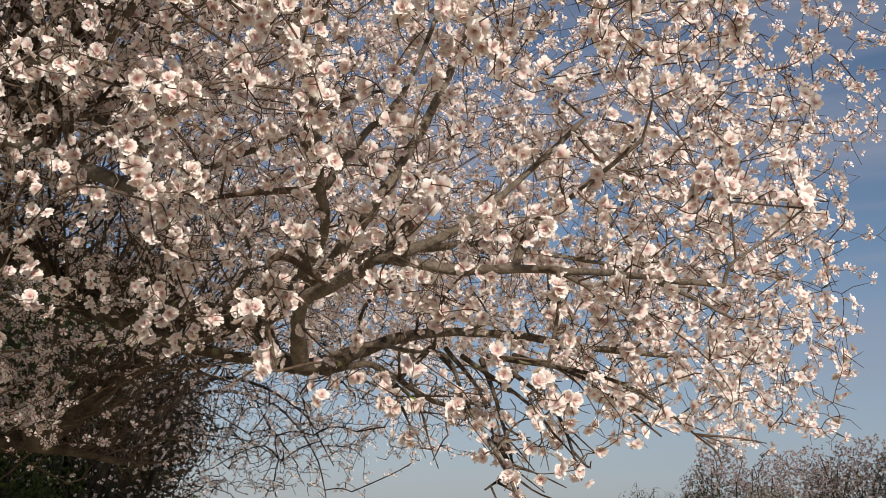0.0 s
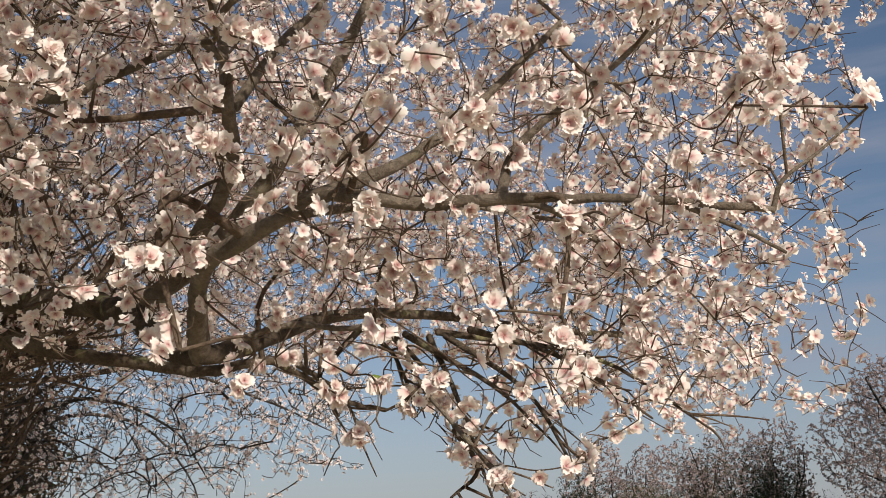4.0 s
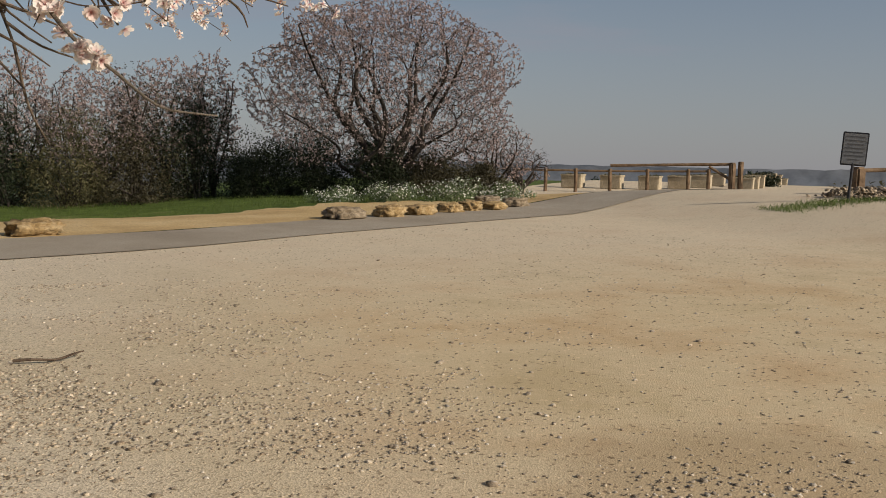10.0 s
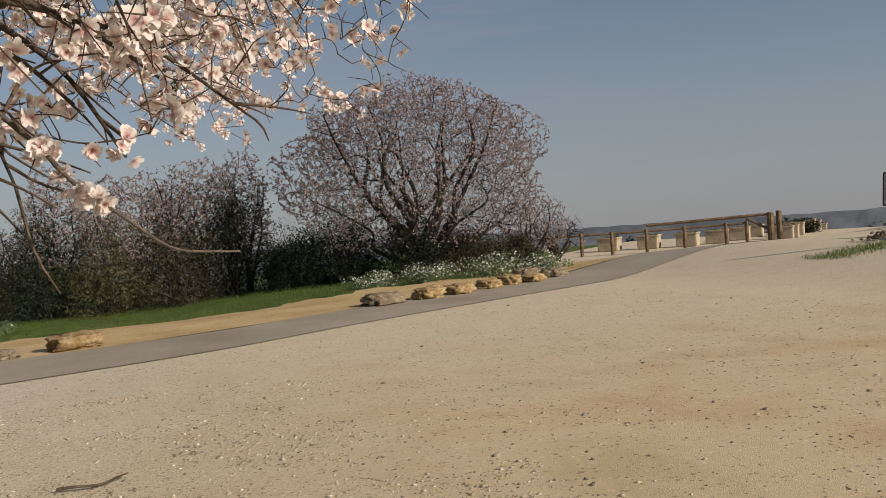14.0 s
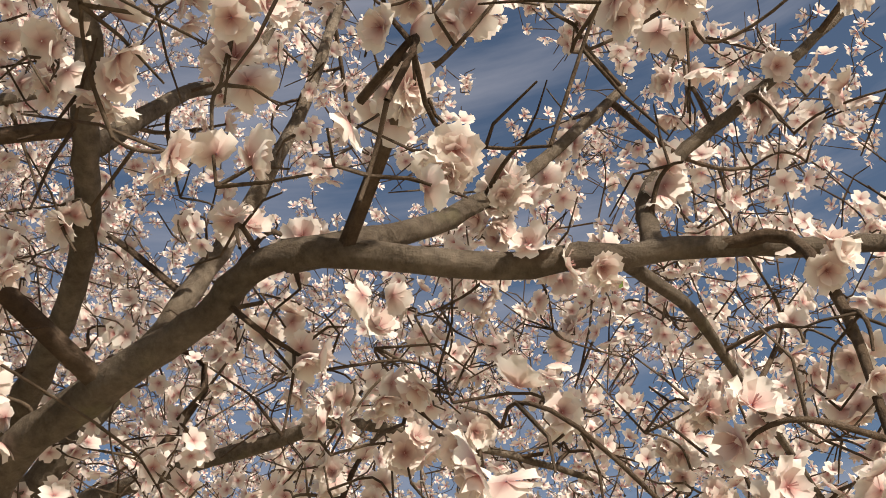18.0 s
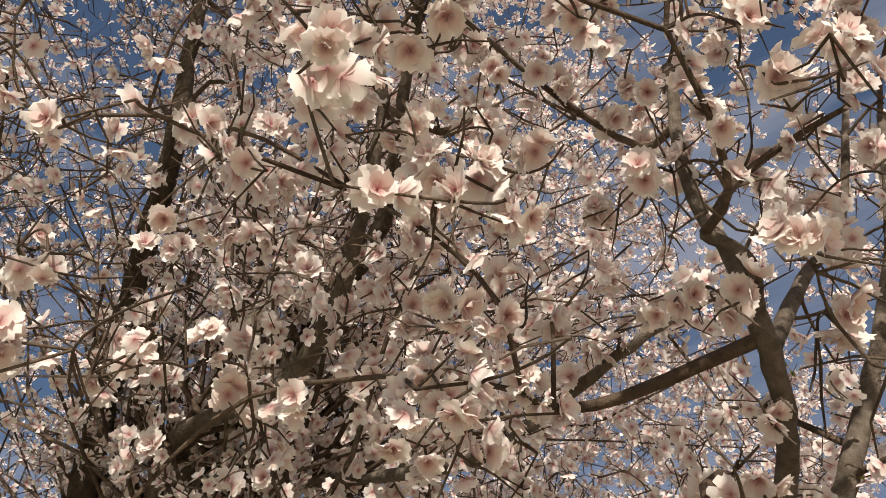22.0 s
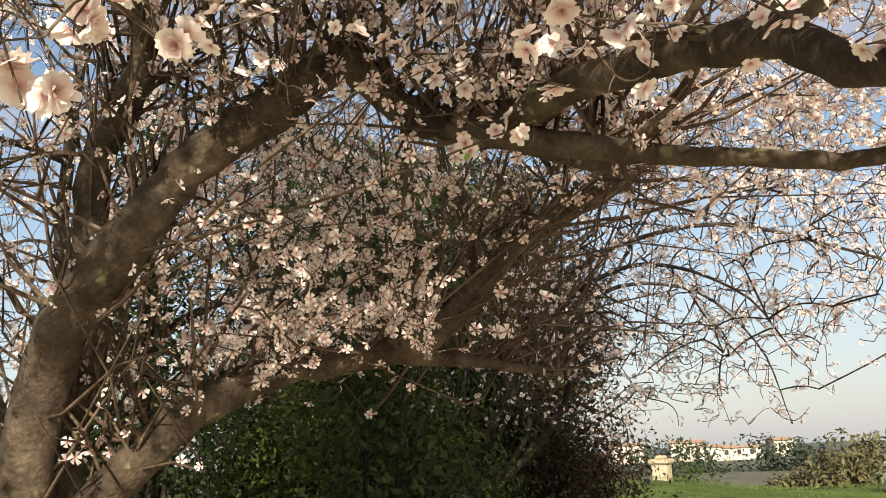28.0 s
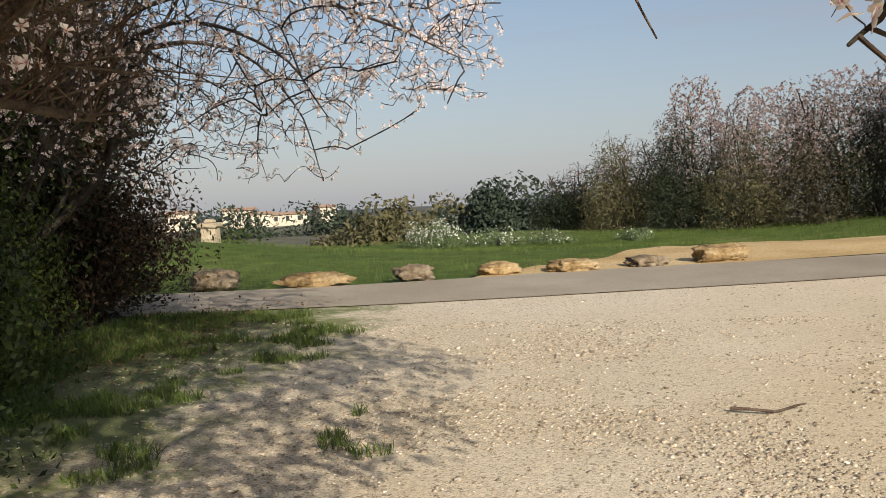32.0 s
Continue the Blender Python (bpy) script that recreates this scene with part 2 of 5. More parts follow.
RUBBER = grainy("rubber", (0.02, 0.02, 0.02), (0.03, 0.03, 0.03), (0.04, 0.04, 0.04), 5, 0.8)


def gravel_material():
    """Trodden sand with fine grit: stony under the tree, ochre farther over, paler towards the road."""
    m, n, l, b = mat("pale_gravel", 0.95, 0.15)
    geo = n.new("ShaderNodeNewGeometry")
    at = n.new("ShaderNodeSeparateXYZ")
    l.new(geo.outputs["Position"], at.inputs[0])

    def tex(kind, scale, detail=5.0, rough=0.6):
        t = n.new(kind)
        t.inputs["Scale"].default_value = scale
        if kind == "ShaderNodeTexNoise":
            t.inputs["Detail"].default_value, t.inputs["Roughness"].default_value = detail, rough
        l.new(geo.outputs["Position"], t.inputs["Vector"])
        return t

    def along(axis, lo, hi, most=1.0):
        r = n.new("ShaderNodeMapRange")
        r.inputs[1].default_value, r.inputs[2].default_value, r.inputs[4].default_value = lo, hi, most
        l.new(at.outputs[axis], r.inputs[0])
        return r.outputs[0]

    cells, specks = tex("ShaderNodeTexVoronoi", 95), tex("ShaderNodeTexVoronoi", 48)
    big, patch, fine = tex("ShaderNodeTexNoise", 0.33), tex("ShaderNodeTexNoise", 0.7, 7), tex("ShaderNodeTexNoise", 170, 4, 0.8)
    stony = ramp(n, l, big.outputs["Fac"], [(0.3, (0.52, 0.43, 0.29)), (0.5, (0.61, 0.52, 0.375)), (0.72, (0.68, 0.60, 0.465))])
    ochre = ramp(n, l, patch.outputs["Fac"], [(0.34, (0.54, 0.42, 0.24)), (0.47, (0.64, 0.51, 0.315)), (0.56, (0.61, 0.46, 0.27)), (0.66, (0.55, 0.385, 0.21))])
    worn = along("X", 0.0, 3.2, 0.85)
    base = mix(n, l, "MIX", worn, stony, ochre)
    base = mix(n, l, "MIX", along("Y", 7.0, 12.0, 0.55), base, (0.66, 0.575, 0.45))
    # a bare patch of brown soil
    off = n.new("ShaderNodeVectorMath")
    off.operation = "DISTANCE"
    off.inputs[1].default_value = (3.25, 3.05, 0.0)
    l.new(geo.outputs["Position"], off.inputs[0])
    wide = n.new("ShaderNodeMath")
    wide.operation = "MULTIPLY_ADD"
    wide.inputs[1].default_value = -1.6
    l.new(patch.outputs["Fac"], wide.inputs[0])
    l.new(off.outputs["Value"], wide.inputs[2])
    soil = ramp(n, l, wide.outputs[0], [(0.0, (0.42, 0.42, 0.42)), (0.3, (0, 0, 0))])
    base = mix(n, l, "MIX", soil, base, (0.36, 0.25, 0.14))
    sep = n.new("ShaderNodeSeparateColor")
    l.new(cells.outputs["Color"], sep.inputs[0])
    stones = ramp(n, l, sep.outputs[0], [(0.0, (0.55, 0.53, 0.50)), (0.18, (0.86, 0.85, 0.84)), (0.5, (1.0, 1.0, 1.0)), (1.0, (1.22, 1.22, 1.23))])
    stones = mix(n, l, "MIX", worn, stones, (0.99, 0.98, 0.97))
    col = mix(n, l, "MULTIPLY", 1.0, base, stones)
    grit = ramp(n, l, fine.outputs["Fac"], [(0.25, (0.80,) * 3), (0.75, (1.16,) * 3)])
    col = mix(n, l, "MULTIPLY", 1.0, col, grit)
    sep2 = n.new("ShaderNodeSeparateColor")
    l.new(specks.outputs["Color"], sep2.inputs[0])
    dots = ramp(n, l, sep2.outputs[1], [(0.0, (0.45, 0.43, 0.41)), (0.05, (0.97, 0.97, 0.97)), (0.95, (1, 1, 1)), (1.0, (1.2, 1.2, 1.2))])
    col = mix(n, l, "MULTIPLY", 1.0, col, dots)
    # thin weeds between the stones near the old tree
    ragged = tex("ShaderNodeTexNoise", 1.3, 9, 0.75)
    ad = n.new("ShaderNodeMath")
    ad.operation = "MULTIPLY_ADD"
    l.new(along("X", -1.2, -4.4), ad.inputs[0])
    ad.inputs[1].default_value = 0.55
    l.new(ragged.outputs["Fac"], ad.inputs[2])
    weeds = ramp(n, l, ad.outputs[0], [(0.70, (0, 0, 0)), (0.86, (0.85, 0.85, 0.85))])
    col = mix(n, l, "MIX", weeds, col, (0.11, 0.145, 0.035))
    l.new(col, b.inputs["Base Color"])
    hh = mix(n, l, "ADD", 0.5, cells.outputs["Distance"], fine.outputs["Fac"])
    bump(n, l, b, hh, 0.45, 0.007)
    return m


def turf_material():
    m, n, l, b = mat("rough_turf", 0.95, 0.1)
    geo = n.new("ShaderNodeNewGeometry")
    outs = []
    for s, d in ((0.22, 5), (2.2, 8), (16, 6)):
        t = n.new("ShaderNodeTexNoise")
        t.inputs["Scale"].default_value = s
        t.inputs["Detail"].default_value = d
        t.inputs["Roughness"].default_value = 0.7
        l.new(geo.outputs["Position"], t.inputs["Vector"])
        outs.append(t.outputs["Fac"])
    col = ramp(n, l, outs[0], [(0.3, (0.078, 0.12, 0.026)), (0.58, (0.115, 0.16, 0.037)), (0.72, (0.20, 0.19, 0.08))])
    col = mix(n, l, "MULTIPLY", 1.0, col, ramp(n, l, outs[1], [(0.3, (0.55,) * 3), (0.7, (1.3,) * 3)]))
    col = mix(n, l, "MULTIPLY", 1.0, col, ramp(n, l, outs[2], [(0.3, (0.7,) * 3), (0.7, (1.25,) * 3)]))
    # brown-green plain far off, with distance haze mixed into its colour
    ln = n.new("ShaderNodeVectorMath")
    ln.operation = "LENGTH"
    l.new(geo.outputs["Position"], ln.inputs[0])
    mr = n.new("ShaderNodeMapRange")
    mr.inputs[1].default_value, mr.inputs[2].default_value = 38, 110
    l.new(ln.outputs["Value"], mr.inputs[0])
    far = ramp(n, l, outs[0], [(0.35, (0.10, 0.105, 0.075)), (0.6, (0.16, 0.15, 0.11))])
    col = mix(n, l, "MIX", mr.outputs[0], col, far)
    l.new(col, b.inputs["Base Color"])
    bump(n, l, b, outs[2], 0.9, 0.05)
    return m


GRAVEL, TURF = gravel_material(), turf_material()


# ---- mesh helpers ----
def mesh_np(name, verts, quads, material, radial=None, smooth=False):
    """A mesh of quads from arrays."""
    me = bpy.data.meshes.new(name)
    nv, nq = len(verts), len(quads)
    me.vertices.add(nv)
    me.vertices.foreach_set("co", np.asarray(verts, np.float32).ravel())
    me.loops.add(nq * 4)
    me.loops.foreach_set("vertex_index", np.asarray(quads, np.int32).ravel())
    me.polygons.add(nq)
    me.polygons.foreach_set("loop_start", np.arange(nq, dtype=np.int32) * 4)
    me.polygons.foreach_set("loop_total", np.full(nq, 4, np.int32))
    if smooth:
        me.polygons.foreach_set("use_smooth", np.ones(nq, bool))
    if radial is not None:
        a = me.attributes.new("radial", "FLOAT", "POINT")
        a.data.foreach_set("value", np.asarray(radial, np.float32))
    me.materials.append(material)
    me.update(calc_edges=True)
    return me


def under(ob, parent):
    ob.parent = parent
    return ob


def part(name, me, parent, label="", kind=""):
    return tagged(under(new(name, me), parent), label=label, kind=kind)


def empty(name, at=(0, 0, 0), turn=0.0):
    e = new(name)
    e.matrix_basis = pose(*at, 0, 0, turn)
    return e


def bm_mesh(name, bm, material, smooth=False):
    me = bpy.data.meshes.new(name)
    bm.to_mesh(me)
    bm.free()
    me.materials.append(material)
    if smooth:
        me.polygons.foreach_set("use_smooth", [True] * len(me.polygons))
    return me


def box_bm(sx, sy, sz, z0=0.0, bevel=0.01, taper=1.0):
    bm = bmesh.new()
    bmesh.ops.create_cube(bm, size=1)
    for v in bm.verts:
        k = taper if v.co.z < 0 else 1.0
        v.co = Vector((v.co.x * sx * k, v.co.y * sy * k, (v.co.z + 0.5) * sz + z0))
    if bevel:
        bmesh.ops.bevel(bm, geom=bm.edges[:], offset=bevel, segments=2, affect="EDGES")
    return bm


def smooth_line(pts, per=6):
    """A Catmull-Rom line through the points."""
    p = np.array(pts, float)
    p = np.vstack([2 * p[0] - p[1], p, 2 * p[-1] - p[-2]])
    out = []
    for k in range(1, len(p) - 2):
        for s in np.linspace(0, 1, per, endpoint=False):
            a, b, c, d = p[k - 1:k + 3]
            out.append(0.5 * (2 * b + (c - a) * s + (2 * a - 5 * b + 4 * c - d) * s * s + (3 * b - a - 3 * c + d) * s ** 3))
    out.append(p[-2])
    return np.array(out)


def smooth_many(p, per):
    """Catmull-Rom lines through many rows of points at once."""
    p = np.concatenate([2 * p[:, :1] - p[:, 1:2], p, 2 * p[:, -1:] - p[:, -2:-1]], 1)
    out = []
    for k in range(1, p.shape[1] - 2):
        a, b, c, d = (p[:, k + j] for j in (-1, 0, 1, 2))
        for s in np.arange(per) / per:
            out.append(0.5 * (2 * b + (c - a) * s + (2 * a - 5 * b + 4 * c - d) * s * s + (3 * b - a - 3 * c + d) * s ** 3))
    out.append(p[:, -2])
    return np.stack(out, 1)


class Tubes:
    """Round tapered stems gathered into one mesh."""

    def __init__(self):
        self.v, self.q, self.n = [], [], 0

    def add(self, pts, radii, sides=4, rough=0.0, rng=None):
        pts = np.asarray(pts, float)
        k = len(pts)
        t = np.gradient(pts, axis=0)
        t /= np.linalg.norm(t, axis=1, keepdims=True) + 1e-9
        ref = np.array([0.31, 0.17, 0.93]) if abs(t[0] @ np.array([0.31, 0.17, 0.93])) < 0.9 else np.array([1.0, 0, 0])
        a = np.cross(t, ref)
        a /= np.linalg.norm(a, axis=1, keepdims=True) + 1e-9
        b = np.cross(t, a)
        ang = np.arange(sides) * 2 * np.pi / sides
        r = np.asarray(radii, float)[:, None] * np.ones((1, sides))
        if rough:
            r = r * (1 + rough * rng.standard_normal((k, sides)))
        ring = pts[:, None] + r[..., None] * (np.cos(ang)[None, :, None] * a[:, None] + np.sin(ang)[None, :, None] * b[:, None])
        self.v.append(ring.reshape(-1, 3))
        i = np.arange(k - 1)[:, None] * sides + np.arange(sides)[None]
        j = np.arange(k - 1)[:, None] * sides + (np.arange(sides)[None] + 1) % sides
        q = np.stack([i, j, j + sides, i + sides], -1).reshape(-1, 4) + self.n
        self.q.append(q)
        self.n += k * sides

    def add_many(self, lines, radii, sides):
        """Many stems with the same number of points."""
        p, r = np.asarray(lines, float), np.asarray(radii, float)
        m, k = p.shape[:2]
        t = np.gradient(p, axis=1)
        t /= np.linalg.norm(t, axis=2, keepdims=True) + 1e-9
        a = np.cross(t, np.array([0.31, 0.17, 0.93]))
        a /= np.linalg.norm(a, axis=2, keepdims=True) + 1e-9
        b = np.cross(t, a)
        ang = np.arange(sides) * 2 * np.pi / sides
        ring = p[:, :, None] + r[:, :, None, None] * (np.cos(ang)[:, None] * a[:, :, None] + np.sin(ang)[:, None] * b[:, :, None])
        self.v.append(ring.reshape(-1, 3))
        i = np.arange(k - 1)[:, None] * sides + np.arange(sides)[None]
        j = np.arange(k - 1)[:, None] * sides + (np.arange(sides)[None] + 1) % sides
        q = np.stack([i, j, j + sides, i + sides], -1).reshape(1, -1, 4) + (np.arange(m) * k * sides)[:, None, None] + self.n
        self.q.append(q.reshape(-1, 4))
        self.n += m * k * sides

    def mesh(self, name, material, smooth=True):
        return mesh_np(name, np.concatenate(self.v), np.concatenate(self.q), material, smooth=smooth)


# ---- ground ----
def step(a, b, x):
    t = np.clip((x - a) / (b - a), 0, 1)
    return t * t * (3 - 2 * t)


def ground_z(x, y):
    """The lie of the land: a flat hilltop that rises to the right and falls away behind the grass."""
    x, y = np.asarray(x, float), np.asarray(y, float)
    z = 0.50 * step(12, 17, x) * step(27, 16.5, y)
    low = step(9, 3, x)
    z = z - 0.20 * step(22, 30, y) * (1 - low) - 0.5 * step(17.5, 26, y) * low
    z = z + 0.42 * np.exp(-(((x + 9.5) / 2.9) ** 2 + ((y - 22.0) / 4.0) ** 2))
    far = np.hypot(x, y)
    z = z - 7.5 * step(31, 75, far - 16 * step(8, 15, x) - 2 * step(19, 26, x) + 5 * step(-3, -8, x)) - 6 * step(75, 420, far) - 0.036 * np.maximum(0, far - 350)
    return z


def sheet(name, us, vs, at, lift, material):
    """A sheet laid over the land; at(u, v) gives x, y."""
    u, v = np.meshgrid(us, vs, indexing="ij")
    x, y = at(u, v)
    co = np.stack([x, y, ground_z(x, y) + lift], -1).reshape(-1, 3)
    a, b = len(us), len(vs)
    i = (np.arange(a - 1)[:, None] * b + np.arange(b - 1)[None]).ravel()
    q = np.stack([i, i + b, i + b + 1, i + 1], -1)
    return new(name, mesh_np(name, co, q, material, smooth=True))


def ring_steps(far):
    return np.concatenate([np.linspace(0, 40, 81), np.geomspace(41, far, 50)])


angles = np.radians(np.linspace(0, 360, 145))
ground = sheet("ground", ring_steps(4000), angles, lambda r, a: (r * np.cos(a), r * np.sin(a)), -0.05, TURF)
tagged(ground, "rough green turf falling away to a hazy brown plain", "grass", kind="structure")

NEAR_EDGE = [(-60, 4), (-20, 8.2), (-6, 11.1), (-2.5, 11.75), (0, 12.4), (3, 13.3), (6, 14.8), (12.3, 17.4), (18, 19.4), (26, 23), (40, 29)]
FAR_EDGE = [(-61, 6.3), (-20.4, 10.4), (-6.3, 13.1), (-3.4, 13.7), (0, 14.9), (3.4, 15.8), (5.9, 17.0), (12.6, 20.1), (18, 22.4), (26, 26.5), (40, 33)]


def edge_at(line, s):
    line = smooth_line(line, 8)
    k = np.linspace(0, 1, len(line))
    return np.interp(s, k, line[:, 0]), np.interp(s, k, line[:, 1])


def between(lo, hi):
    def at(u, v):
        x0, y0 = edge_at(lo, u)
        x1, y1 = edge_at(hi, u)
        return x0 + (x1 - x0) * v, y0 + (y1 - y0) * v
    return at


road = sheet("road", np.linspace(0, 1, 200), np.linspace(0, 1, 8), between(NEAR_EDGE, FAR_EDGE), 0.012, ASPHALT)
tagged(road, "narrow road of pale worn asphalt beside gravel", "road", kind="structure")
LOT_EDGE = [(-60, -60), (-20, -60), (-6, -60), (-2.5, -60), (0, -60), (3, -60), (6, -60), (12.3, -60), (20, -60), (40, -60), (80, -60)]


def lot_at(u, v):
    x1, y1 = edge_at(NEAR_EDGE, u)
    x0, y0 = edge_at(LOT_EDGE, u)
    w = 1 - (1 - v) ** 2.2
    wob = 0.07 * np.sin(x1 * 5.1) + 0.05 * np.sin(x1 * 13.7 + 1)
    return x0 + (x1 - x0) * w, y0 + (y1 + 0.16 + wob - y0) * w


lot = sheet("gravel_lot", np.linspace(0, 1, 240), np.linspace(0, 1, 60), lot_at, 0.0, GRAVEL)
tagged(lot, "open lot of pale beige gravel and sand, weedy towards the tree", "gravel", kind="structure")
SAND_EDGE = [(-1.9, 14.3), (-0.8, 15.9), (1.2, 18.7), (4.9, 20.2), (8.3, 21.8), (12, 22.6), (15.5, 22.9)]
SAND_BACK = [(-2.1, 14.1), (-0.6, 14.7), (1.6, 15.3), (4.6, 16.4), (8.0, 18.1), (12.3, 20.1), (15.7, 21.5)]


def sand_at(u, v):
    x, y = between(SAND_BACK, SAND_EDGE)(u, v)
    return x, y + v * 0.3 * np.sin(x * 3.1) + v * 0.15 * np.sin(x * 9.3)


YARD_BACK = [(12.8, 20.4), (15, 21.4), (18, 22.5), (26, 26.6), (40, 33.1), (60, 43)]
YARD_EDGE = [(13.6, 22.4), (15.4, 24.6), (17.4, 28.5), (24, 36), (42, 48), (62, 58)]
yard = sheet("gravel_verge", np.linspace(0, 1, 90), np.linspace(0, 1, 24), between(YARD_BACK, YARD_EDGE), 0.004, GRAVEL)
tagged(yard, "pale gravel verge in front of the fence and planters", "gravel", kind="structure")
sand = sheet("sand_verge", np.linspace(0, 1, 120), np.linspace(0, 1, 12), sand_at, 0.008, SAND)
tagged(sand, "bare ochre sand verge between road and grass", "sand", kind="structure")


# ---- flowers ----
def flower_far():
    """Five rounded petals of two faces each."""
    v, q, r = [], [], []
    for k in range(5):
        a, up = k * 2 * math.pi / 5, (0.0, 0.12, -0.05, 0.08, 0.16)[k]
        for rad, side, z, t in ((0.04, -0.05, 0, 0.0), (0.04, 0.05, 0, 0.0), (0.58, 0.42, 0.20, 0.7), (0.58, -0.42, 0.14, 0.7), (1.0, 0.27, 0.26, 1.0), (0.96, -0.27, 0.22, 1.0)):
            v.append((rad * math.cos(a) - side * math.sin(a), rad * math.sin(a) + side * math.cos(a), z + up * rad))
            r.append(t)
        o = 6 * k
        q += [[o, o + 3, o + 2, o + 1], [o + 3, o + 5, o + 4, o + 2]]
    return np.array(v), np.array(q), np.array(r)


def flower_tiny():
    """Five petals of one face each, for blossoms farther off."""
    v, q, r = [], [], []
    for k in range(5):
        a, up = k * 2 * math.pi / 5, (0.05, 0.3, -0.1, 0.2, 0.4)[k]
        for rad, side, z, t in ((0.03, -0.08, 0, 0.0), (0.98, -0.36, 0.2, 1.0), (0.90, 0.40, 0.28, 1.0), (0.03, 0.08, 0, 0.0)):
            v.append((rad * math.cos(a) - side * math.sin(a), rad * math.sin(a) + side * math.cos(a), z + up * rad))
            r.append(t)
        q.append([4 * k, 4 * k + 1, 4 * k + 2, 4 * k + 3])
    return np.array(v), np.array(q), np.array(r)


def flower_near(seed):
    """Two rings of broad ruffled petals that overlap, round a brush of stamens."""
    rng = np.random.default_rng(seed)
    v, q, r = [], [], []
    for ring, reach, cup, rows, cols in ((0, 1.0, rng.uniform(-0.05, 0.22), ((0.05, 0.06, 0), (0.42, 0.43, 0.11), (0.82, 0.55, 0.24), (1.0, 0.36, 0.24)), (-1, -0.5, 0, 0.5, 1)),
                                         (1, 0.62, rng.uniform(0.25, 0.6), ((0.05, 0.06, 0.02), (0.6, 0.5, 0.2), (1.0, 0.4, 0.4)), (-1, 0, 1))):
        for k in range(5):
            a = (k + 0.5 * ring) * 2 * math.pi / 5 + rng.normal(0, 0.12)
            lift, tilt, size = cup + rng.normal(0.0, 0.12), rng.normal(0, 0.12), reach * rng.uniform(0.84, 1.1)
            wave, phase = rng.uniform(0.05, 0.13), rng.uniform(0, 6.28)
            o, n = len(v), len(cols)
            for j, (s, w, z) in enumerate(rows):
                for c, side in enumerate(cols):
                    last = j == len(rows) - 1
                    rad = s * size * ((0.86, 1.05, 0.90, 1.06, 0.88)[c] if last else 1.0) * (1 + (rng.normal(0, 0.04) if j > 1 else 0))
                    ruffle = wave * math.sin(phase + 2.8 * side + 3.0 * s) * s * s * (0.4 + abs(side))
                    y = side * w * size
                    zz = z * reach + lift * s * s * reach + tilt * s * side + ruffle + 0.08 * s * side * side
                    v.append((rad * math.cos(a) - y * math.sin(a), rad * math.sin(a) + y * math.cos(a), zz))
                    r.append(min(1, s * (1.0 if ring == 0 else 0.62) + 0.06 * abs(side)))
            for j in range(len(rows) - 1):
                for c in range(n - 1):
                    i = o + n * j + c
                    q.append([i, i + 1, i + n + 1, i + n])
    for k in range(8):
        a = rng.uniform(0, 6.28)
        lean, h = rng.uniform(0.05, 0.26), rng.uniform(0.30, 0.48)
        o = len(v)
        c, s = math.cos(a), math.sin(a)
        for rad, z, w in ((0.03, 0, 0.012), (lean, h, 0.028)):
            v += [(rad * c - w * s, rad * s + w * c, z), (rad * c + w * s, rad * s - w * c, z)]
        r += [0.0, 0.0, 0.24, 0.24]
        q.append([o, o + 1, o + 3, o + 2])
    return np.array(v), np.array(q), np.array(r)


FAR_FLOWER = flower_far()
TINY_FLOWER = flower_tiny()
NEAR_FLOWERS = [flower_near(s) for s in range(5)]


def turned(normals, rolls):
    """Rotation matrices that carry z to each normal."""
    nz = normals / (np.linalg.norm(normals, axis=1, keepdims=True) + 1e-9)
    ref = np.where(np.abs(nz[:, 2:3]) < 0.9, np.array([[0, 0, 1.0]]), np.array([[1.0, 0, 0]]))
    a = np.cross(ref, nz)
    a /= np.linalg.norm(a, axis=1, keepdims=True)
    b = np.cross(nz, a)
    c, s = np.cos(rolls)[:, None], np.sin(rolls)[:, None]
    return np.stack([c * a + s * b, c * b - s * a, nz], -1)


def scatter(name, template, places, normals, sizes, rolls, material):
    v, q, r = template
    m = turned(normals, rolls)
    co = np.einsum("nij,vj->nvi", m, v) * sizes[:, None, None] + places[:, None]
    quads = (q[None] + (np.arange(len(places)) * len(v))[:, None, None]).reshape(-1, 4)
    return mesh_np(name, co.reshape(-1, 3), quads, material, np.tile(r, len(places)))


TUFT = (np.array([(-1, -0.6, 0), (0.8, -0.7, 0.1), (1, 0.7, 0), (-0.7, 0.8, 0.15), (0, -0.8, -0.8), (0.1, -0.7, 0.8), (0, 0.9, 0.9), (-0.1, 0.7, -0.7)]) * 0.7, np.array([[0, 1, 2, 3], [4, 5, 6, 7]]), np.array([0.9, 0.8, 1, 0.5, 0.7, 0.9, 1, 0.8]))
LEAF = (np.array([(0, 0, 0), (0.45, 0.22, 0.08), (1, 0, 0.0), (0.45, -0.22, 0.08)]), np.array([[0, 1, 2, 3]]), np.array([0, 0.5, 1, 0.5]))


# ---- trees ----
def limb_radii(n, r0, r1):
    return r0 + (r1 - r0) * np.linspace(0, 1, n) ** 0.8


